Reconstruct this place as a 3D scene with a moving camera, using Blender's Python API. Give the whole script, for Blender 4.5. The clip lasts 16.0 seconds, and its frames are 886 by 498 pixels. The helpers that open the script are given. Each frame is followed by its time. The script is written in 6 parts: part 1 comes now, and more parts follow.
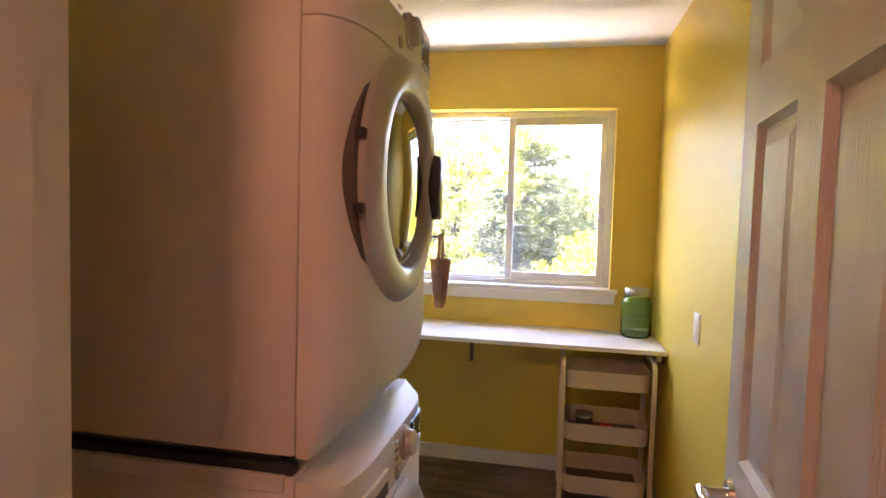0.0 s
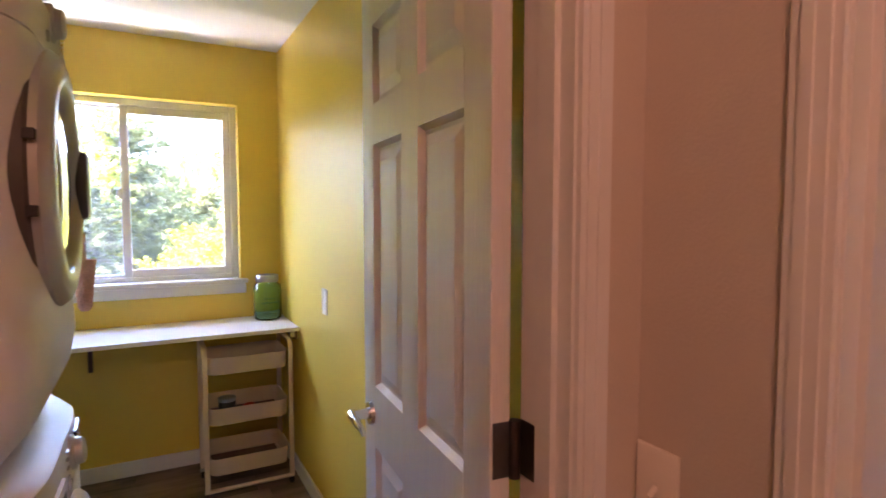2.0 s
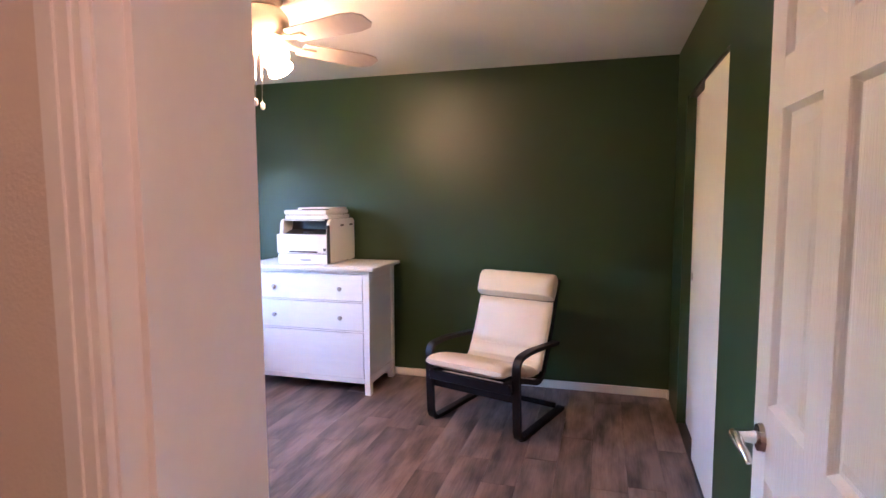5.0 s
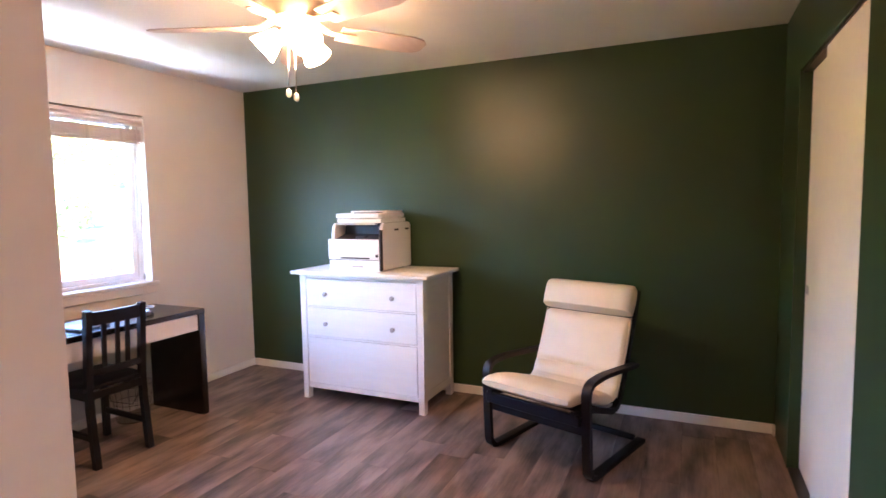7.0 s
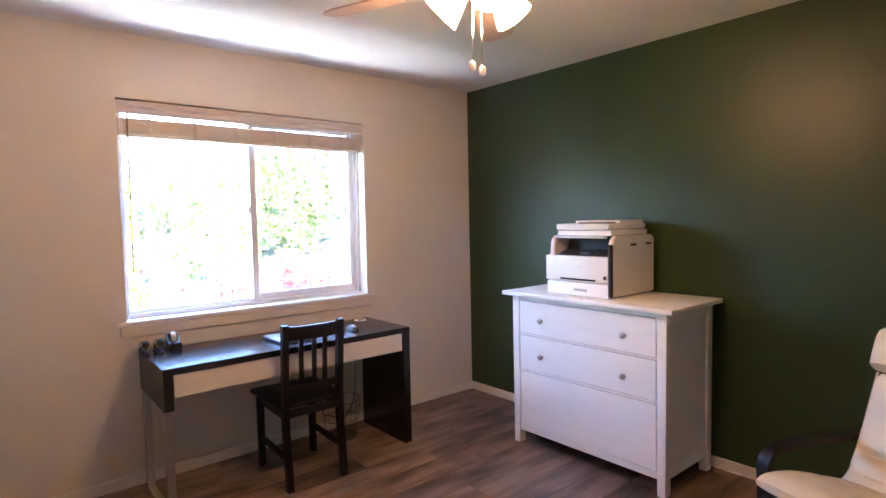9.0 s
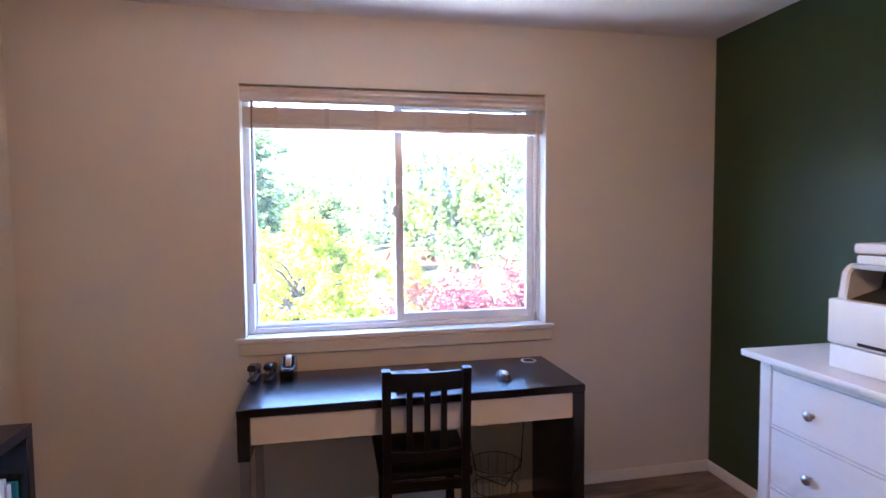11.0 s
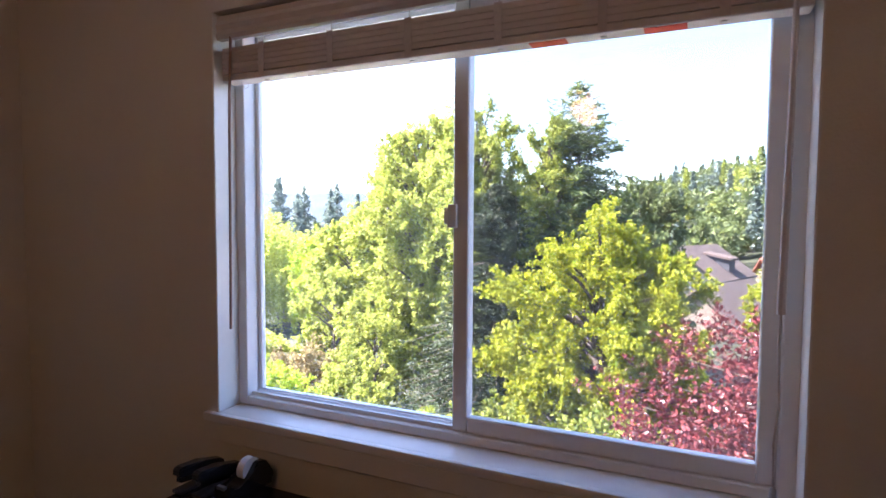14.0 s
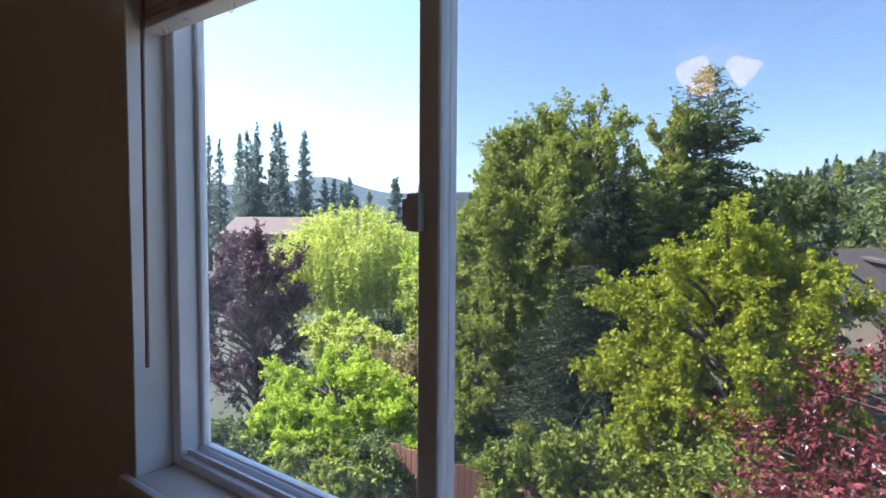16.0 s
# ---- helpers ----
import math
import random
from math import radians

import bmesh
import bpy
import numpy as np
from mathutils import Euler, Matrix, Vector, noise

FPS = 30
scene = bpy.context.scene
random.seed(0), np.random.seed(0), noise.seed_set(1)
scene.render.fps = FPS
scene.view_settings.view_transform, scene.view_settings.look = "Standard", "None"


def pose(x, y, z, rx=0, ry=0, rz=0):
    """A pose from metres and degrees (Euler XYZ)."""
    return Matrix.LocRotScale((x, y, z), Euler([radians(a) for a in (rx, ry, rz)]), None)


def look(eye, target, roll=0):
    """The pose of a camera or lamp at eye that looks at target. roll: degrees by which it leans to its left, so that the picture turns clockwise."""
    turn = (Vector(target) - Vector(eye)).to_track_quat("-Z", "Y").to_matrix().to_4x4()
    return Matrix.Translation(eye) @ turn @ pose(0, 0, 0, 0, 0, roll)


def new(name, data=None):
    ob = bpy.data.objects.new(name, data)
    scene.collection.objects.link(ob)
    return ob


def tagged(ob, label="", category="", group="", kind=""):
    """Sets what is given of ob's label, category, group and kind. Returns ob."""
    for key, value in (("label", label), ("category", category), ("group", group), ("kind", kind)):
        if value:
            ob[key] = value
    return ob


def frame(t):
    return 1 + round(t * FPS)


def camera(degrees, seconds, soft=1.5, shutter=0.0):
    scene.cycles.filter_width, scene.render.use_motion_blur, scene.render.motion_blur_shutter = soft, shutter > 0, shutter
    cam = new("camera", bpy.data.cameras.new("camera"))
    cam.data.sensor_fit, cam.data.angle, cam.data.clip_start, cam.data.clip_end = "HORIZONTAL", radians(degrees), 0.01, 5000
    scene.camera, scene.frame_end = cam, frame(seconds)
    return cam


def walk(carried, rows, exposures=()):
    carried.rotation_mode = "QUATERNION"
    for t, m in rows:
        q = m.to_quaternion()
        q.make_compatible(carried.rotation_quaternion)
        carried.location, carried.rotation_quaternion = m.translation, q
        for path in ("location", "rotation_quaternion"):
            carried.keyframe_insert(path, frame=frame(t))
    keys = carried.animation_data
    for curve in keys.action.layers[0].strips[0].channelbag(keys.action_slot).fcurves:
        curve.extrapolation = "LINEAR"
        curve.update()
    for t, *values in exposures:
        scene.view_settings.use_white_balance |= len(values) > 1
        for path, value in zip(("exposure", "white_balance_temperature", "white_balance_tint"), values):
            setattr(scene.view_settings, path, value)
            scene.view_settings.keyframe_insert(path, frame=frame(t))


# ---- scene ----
cam = camera(77.5, 16.0, 1.5, 0.2)
PATH = [
    (0, (1.256, 1.265, 1.45), (0.868, 3.224, 1.344), 1.6),
    (0.5, (1.207, 1.225, 1.448), (1.03, 3.215, 1.347), 1.2),
    (1, (1.17, 1.155, 1.447), (1.36, 3.143, 1.339), 0.7),
    (1.5, (1.132, 1.081, 1.455), (1.686, 2.999, 1.34), 0.5),
    (2, (1.102, 1.035, 1.459), (2.043, 2.796, 1.336), -0.0),
    (2.5, (1.081, 0.989, 1.457), (2.399, 2.486, 1.317), -0.3),
    (3, (1.106, 0.952, 1.455), (2.683, 2.174, 1.305), -0.7),
    (3.5, (1.119, 0.915, 1.461), (2.854, 1.896, 1.291), -0.2),
    (4, (1.149, 0.909, 1.448), (2.985, 1.685, 1.275), -0.2),
    (4.5, (1.214, 0.891, 1.441), (3.112, 1.498, 1.269), -0.2),
    (4.7, (1.257, 0.88, 1.46), (3.169, 1.438, 1.277), -0.3),
    (6.8, (1.68, 0.883, 1.435), (3.533, 1.619, 1.268), -0.8),
    (7, (1.724, 0.894, 1.431), (3.542, 1.712, 1.27), -0.9),
    (7.5, (1.868, 0.926, 1.431), (3.58, 1.948, 1.286), -1.0),
    (8, (2.046, 0.98, 1.427), (3.613, 2.215, 1.292), -1.1),
    (8.5, (2.238, 1.083, 1.43), (3.67, 2.473, 1.301), -1.0),
    (8.7, (2.314, 1.111, 1.42), (3.688, 2.56, 1.3), -1.1),
    (10.8, (3.325, 1.689, 1.491), (3.847, 3.616, 1.369), -0.6),
    (11, (3.416, 1.777, 1.471), (3.82, 3.732, 1.355), -0.5),
    (11.5, (3.642, 2.027, 1.47), (3.774, 4.019, 1.363), -0.2),
    (12, (3.878, 2.239, 1.479), (3.733, 4.232, 1.381), -0.1),
    (12.5, (4.043, 2.49, 1.468), (3.645, 4.448, 1.374), 0.1),
    (13, (4.152, 2.782, 1.471), (3.585, 4.697, 1.376), 0.3),
    (13.5, (4.251, 3.047, 1.486), (3.56, 4.921, 1.386), 0.3),
    (14, (4.326, 3.283, 1.493), (3.504, 5.103, 1.386), 0.3),
    (14.5, (4.306, 3.583, 1.482), (3.391, 5.358, 1.374), 0.3),
    (15, (4.338, 3.776, 1.485), (3.302, 5.484, 1.377), 0.2),
    (15.5, (4.334, 3.915, 1.488), (3.151, 5.524, 1.374), 0.4),
    (16, (4.298, 3.938, 1.494), (3.120, 5.551, 1.381), 0.4),
]
EXPOSURES = [(0.0, 6.15, 7100, 38), (2.0, 6.05, 6250, 35), (2.5, 6.15, 5950, 34), (3.0, 6.5, 5550, 31), (3.5, 6.65, 5100, 27), (4.5, 6.7, 4950, 21), (7.0, 6.7, 5350, 16), (7.5, 6.4, 5400, 15), (8.0, 6.25, 5500, 16), (8.7, 6.15, 5600, 16), (11.0, 5.5, 5200, 21), (12.5, 4.95, 5250, 24), (13.5, 4.0, 5800, 26), (14.5, 3.15, 6050, 20), (15.0, 2.6, 5800, 15), (15.5, 2.25, 5600, 13), (16.0, 2.15, 5700, 14)]
walk(cam, [(t, look(eye, target, roll)) for t, eye, target, roll in PATH], EXPOSURES)

# ---------------------------------------------------------------- light
SUN_DIR = Vector((-0.72, -0.24, 0.90)).normalized()
world = bpy.data.worlds.new("sky_world")
scene.world = world
world.use_nodes = True
wn = world.node_tree
sky = wn.nodes.new("ShaderNodeTexSky")
sky.sky_type = "NISHITA"
sky.sun_disc = False
sky.sun_elevation = math.asin(SUN_DIR.z)
sky.sun_rotation = math.atan2(SUN_DIR.x, SUN_DIR.y)
sky.air_density, sky.dust_density, sky.ozone_density = 1.0, 1.6, 1.6
sky.altitude = 500
wn.links.new(sky.outputs[0], wn.nodes["Background"].inputs[0])
wn.nodes["Background"].inputs[1].default_value = 0.095
sun = new("sun", bpy.data.lights.new("sun", "SUN"))
sun.data.energy, sun.data.angle, sun.data.color = 5.0, radians(0.53), (1.0, 0.95, 0.86)
sun.matrix_world = look(SUN_DIR * 30, (0, 0, 0))


# ---------------------------------------------------------------- materials
def nodes_of(name):
    m = bpy.data.materials.new(name)
    m.use_nodes = True
    return m, m.node_tree.nodes, m.node_tree.links, m.node_tree.nodes["Principled BSDF"]


def surface(name, base, rough=0.5, metal=0.0, var=0.08, scale=3.0, fine=60.0, bump=0.05, stretch=(1, 1, 1), coat=0.0, spec=0.5, trans=0.0, sub=0.0, per_object=0.0, rvar=0.08):
    """Base colour broken up at two scales, with fine relief and uneven gloss."""
    m, n, l, p = nodes_of(name)
    tc = n.new("ShaderNodeTexCoord")
    mp = n.new("ShaderNodeMapping")
    mp.inputs["Scale"].default_value = stretch
    l.new(tc.outputs["Object"], mp.inputs[0])
    big, small = n.new("ShaderNodeTexNoise"), n.new("ShaderNodeTexNoise")
    big.inputs["Scale"].default_value, small.inputs["Scale"].default_value = scale, fine
    big.inputs["Detail"].default_value, small.inputs["Detail"].default_value = 3.0, 4.0
    l.new(mp.outputs[0], big.inputs["Vector"]), l.new(mp.outputs[0], small.inputs["Vector"])
    mix = n.new("ShaderNodeMix")
    mix.data_type = "FLOAT"
    mix.inputs[0].default_value = 0.35
    l.new(big.outputs[0], mix.inputs[2]), l.new(small.outputs[0], mix.inputs[3])
    ramp = n.new("ShaderNodeValToRGB")
    ramp.color_ramp.elements[0].position, ramp.color_ramp.elements[1].position = 0.3, 0.7
    ramp.color_ramp.elements[0].color = (*[max(0.0, c * (1 - var)) for c in base], 1)
    ramp.color_ramp.elements[1].color = (*[min(1.0, c * (1 + var)) for c in base], 1)
    l.new(mix.outputs[0], ramp.inputs[0])
    out = ramp.outputs[0]
    if per_object:
        info = n.new("ShaderNodeObjectInfo")
        hsv = n.new("ShaderNodeHueSaturation")
        mr = n.new("ShaderNodeMapRange")
        mr.inputs[3].default_value, mr.inputs[4].default_value = 1 - per_object, 1 + per_object
        l.new(info.outputs["Random"], mr.inputs[0]), l.new(mr.outputs[0], hsv.inputs["Value"]), l.new(out, hsv.inputs["Color"])
        out = hsv.outputs[0]
    l.new(out, p.inputs["Base Color"])
    rr = n.new("ShaderNodeMapRange")
    rr.inputs[3].default_value, rr.inputs[4].default_value = max(0.02, rough - rvar), min(1.0, rough + rvar)
    l.new(big.outputs[0], rr.inputs[0]), l.new(rr.outputs[0], p.inputs["Roughness"])
    p.inputs["Metallic"].default_value, p.inputs["Coat Weight"].default_value = metal, coat
    p.inputs["Specular IOR Level"].default_value, p.inputs["Transmission Weight"].default_value = spec, trans
    p.inputs["Subsurface Weight"].default_value = sub
    if bump:
        b = n.new("ShaderNodeBump")
        b.inputs["Strength"].default_value, b.inputs["Distance"].default_value = bump, 0.01
        l.new(small.outputs[0], b.inputs["Height"]), l.new(b.outputs[0], p.inputs["Normal"])
    return m


def glowing(name, colour, strength):
    m, n, l, p = nodes_of(name)
    p.inputs["Base Color"].default_value = (0.9, 0.85, 0.75, 1)
    p.inputs["Roughness"].default_value = 0.35
    p.inputs["Emission Color"].default_value, p.inputs["Emission Strength"].default_value = (*colour, 1), strength
    return m


def glass(name, colour=(1, 1, 1), rough=0.0, ior=1.45):
    m, n, l, p = nodes_of(name)
    p.inputs["Base Color"].default_value = (*colour, 1)
    p.inputs["Roughness"].default_value, p.inputs["IOR"].default_value, p.inputs["Transmission Weight"].default_value = rough, ior, 1.0
    return m


def thin_glass(name):
    """A flat pane: clear straight through, with the sheen of glass on top."""
    m, n, l, p = nodes_of(name)
    clear, gloss, lw, mx = n.new("ShaderNodeBsdfTransparent"), n.new("ShaderNodeBsdfGlossy"), n.new("ShaderNodeLayerWeight"), n.new("ShaderNodeMixShader")
    pw, ma = n.new("ShaderNodeMath"), n.new("ShaderNodeMath")
    pw.operation, pw.inputs[1].default_value = "POWER", 5.0
    ma.operation, ma.inputs[1].default_value, ma.inputs[2].default_value = "MULTIPLY_ADD", 0.96, 0.035
    lw.inputs[0].default_value = 0.5
    l.new(lw.outputs["Facing"], pw.inputs[0]), l.new(pw.outputs[0], ma.inputs[0])
    clear.inputs[0].default_value = (0.96, 0.97, 0.965, 1)
    gloss.inputs["Roughness"].default_value = 0.01
    l.new(ma.outputs[0], mx.inputs[0]), l.new(clear.outputs[0], mx.inputs[1]), l.new(gloss.outputs[0], mx.inputs[2])
    # a thin film of dust that scatters some of the daylight
    dust, tc, film_, mr, both = n.new("ShaderNodeBsdfTranslucent"), n.new("ShaderNodeTexCoord"), n.new("ShaderNodeTexNoise"), n.new("ShaderNodeMapRange"), n.new("ShaderNodeMixShader")
    film_.inputs["Scale"].default_value, film_.inputs["Detail"].default_value = 3.0, 6.0
    mr.inputs[1].default_value, mr.inputs[2].default_value, mr.inputs[3].default_value, mr.inputs[4].default_value = 0.3, 0.75, 0.008, 0.024
    dust.inputs[0].default_value = (0.9, 0.9, 0.88, 1)
    l.new(tc.outputs["Object"], film_.inputs["Vector"]), l.new(film_.outputs[0], mr.inputs[0]), l.new(mr.outputs[0], both.inputs[0])
    l.new(mx.outputs[0], both.inputs[1]), l.new(dust.outputs[0], both.inputs[2])
    l.new(both.outputs[0], n["Material Output"].inputs[0])
    return m


def mesh_screen(name, dark):
    """Woven wire too fine to see thread by thread: part of the light passes, the rest falls on grey wire."""
    m, n, l, p = nodes_of(name)
    clear, mx = n.new("ShaderNodeBsdfTransparent"), n.new("ShaderNodeMixShader")
    p.inputs["Base Color"].default_value, p.inputs["Roughness"].default_value = (0.06, 0.06, 0.065, 1), 0.6
    tc, weave, mr = n.new("ShaderNodeTexCoord"), n.new("ShaderNodeTexNoise"), n.new("ShaderNodeMapRange")
    weave.inputs["Scale"].default_value, weave.inputs["Detail"].default_value = 300.0, 2.0
    mr.inputs[3].default_value, mr.inputs[4].default_value = dark - 0.06, dark + 0.06
    l.new(tc.outputs["Object"], weave.inputs["Vector"]), l.new(weave.outputs[0], mr.inputs[0]), l.new(mr.outputs[0], mx.inputs[0])
    l.new(clear.outputs[0], mx.inputs[1]), l.new(p.outputs[0], mx.inputs[2]), l.new(mx.outputs[0], n["Material Output"].inputs[0])
    return m


def plank_wood(name, dark, light, rough):
    """Long grain along x, knots and soft dark patches, shifted from plank to plank."""
    m, n, l, p = nodes_of(name)
    tc, info, mp = n.new("ShaderNodeTexCoord"), n.new("ShaderNodeObjectInfo"), n.new("ShaderNodeMapping")
    shift = n.new("ShaderNodeCombineXYZ")
    mul = n.new("ShaderNodeMath")
    mul.operation = "MULTIPLY"
    mul.inputs[1].default_value = 37.0
    l.new(info.outputs["Random"], mul.inputs[0])
    for i in range(3):
        l.new(mul.outputs[0], shift.inputs[i])
    l.new(tc.outputs["Object"], mp.inputs["Vector"]), l.new(shift.outputs[0], mp.inputs["Location"])
    mp.inputs["Scale"].default_value = (1.0, 3.6, 1.0)
    patch, grain = n.new("ShaderNodeTexNoise"), n.new("ShaderNodeTexNoise")
    patch.inputs["Scale"].default_value, patch.inputs["Detail"].default_value = 2.6, 4.0
    mp2 = n.new("ShaderNodeMapping")
    mp2.inputs["Scale"].default_value = (1.5, 30.0, 1.0)
    l.new(tc.outputs["Object"], mp2.inputs["Vector"]), l.new(shift.outputs[0], mp2.inputs["Location"])
    grain.inputs["Scale"].default_value, grain.inputs["Detail"].default_value, grain.inputs["Distortion"].default_value = 4.0, 5.0, 0.6
    l.new(mp.outputs[0], patch.inputs["Vector"]), l.new(mp2.outputs[0], grain.inputs["Vector"])
    mix = n.new("ShaderNodeMix")
    mix.data_type = "FLOAT"
    mix.inputs[0].default_value = 0.20
    l.new(patch.outputs[0], mix.inputs[2]), l.new(grain.outputs[0], mix.inputs[3])
    ramp = n.new("ShaderNodeValToRGB")
    e = ramp.color_ramp.elements
    e[0].position, e[0].color, e[1].position, e[1].color = 0.34, (*dark, 1), 0.62, (*light, 1)
    l.new(mix.outputs[0], ramp.inputs[0])
    hsv, mr = n.new("ShaderNodeHueSaturation"), n.new("ShaderNodeMapRange")
    mr.inputs[3].default_value, mr.inputs[4].default_value = 0.82, 1.18
    l.new(info.outputs["Random"], mr.inputs[0]), l.new(mr.outputs[0], hsv.inputs["Value"]), l.new(ramp.outputs[0], hsv.inputs["Color"])
    l.new(hsv.outputs[0], p.inputs["Base Color"])
    p.inputs["Roughness"].default_value = rough
    b = n.new("ShaderNodeBump")
    b.inputs["Strength"].default_value, b.inputs["Distance"].default_value = 0.12, 0.004
    l.new(grain.outputs[0], b.inputs["Height"]), l.new(b.outputs[0], p.inputs["Normal"])
    return m


def leaf_surface(name, a, b, glow=0.45, rough=0.55, spec=0.3):
    """Leaves: colour from leaf to leaf, light passing through the blade."""
    m, n, l, p = nodes_of(name)
    geo, ramp = n.new("ShaderNodeNewGeometry"), n.new("ShaderNodeValToRGB")
    ramp.color_ramp.elements[0].color, ramp.color_ramp.elements[1].color = (*a, 1), (*b, 1)
    l.new(geo.outputs["Random Per Island"], ramp.inputs[0]), l.new(ramp.outputs[0], p.inputs["Base Color"])
    p.inputs["Roughness"].default_value, p.inputs["Specular IOR Level"].default_value = rough, spec
    tr, mx = n.new("ShaderNodeBsdfTranslucent"), n.new("ShaderNodeMixShader")
    mx.inputs[0].default_value = glow
    l.new(ramp.outputs[0], tr.inputs[0]), l.new(p.outputs[0], mx.inputs[1]), l.new(tr.outputs[0], mx.inputs[2])
    l.new(mx.outputs[0], n["Material Output"].inputs[0])
    return m


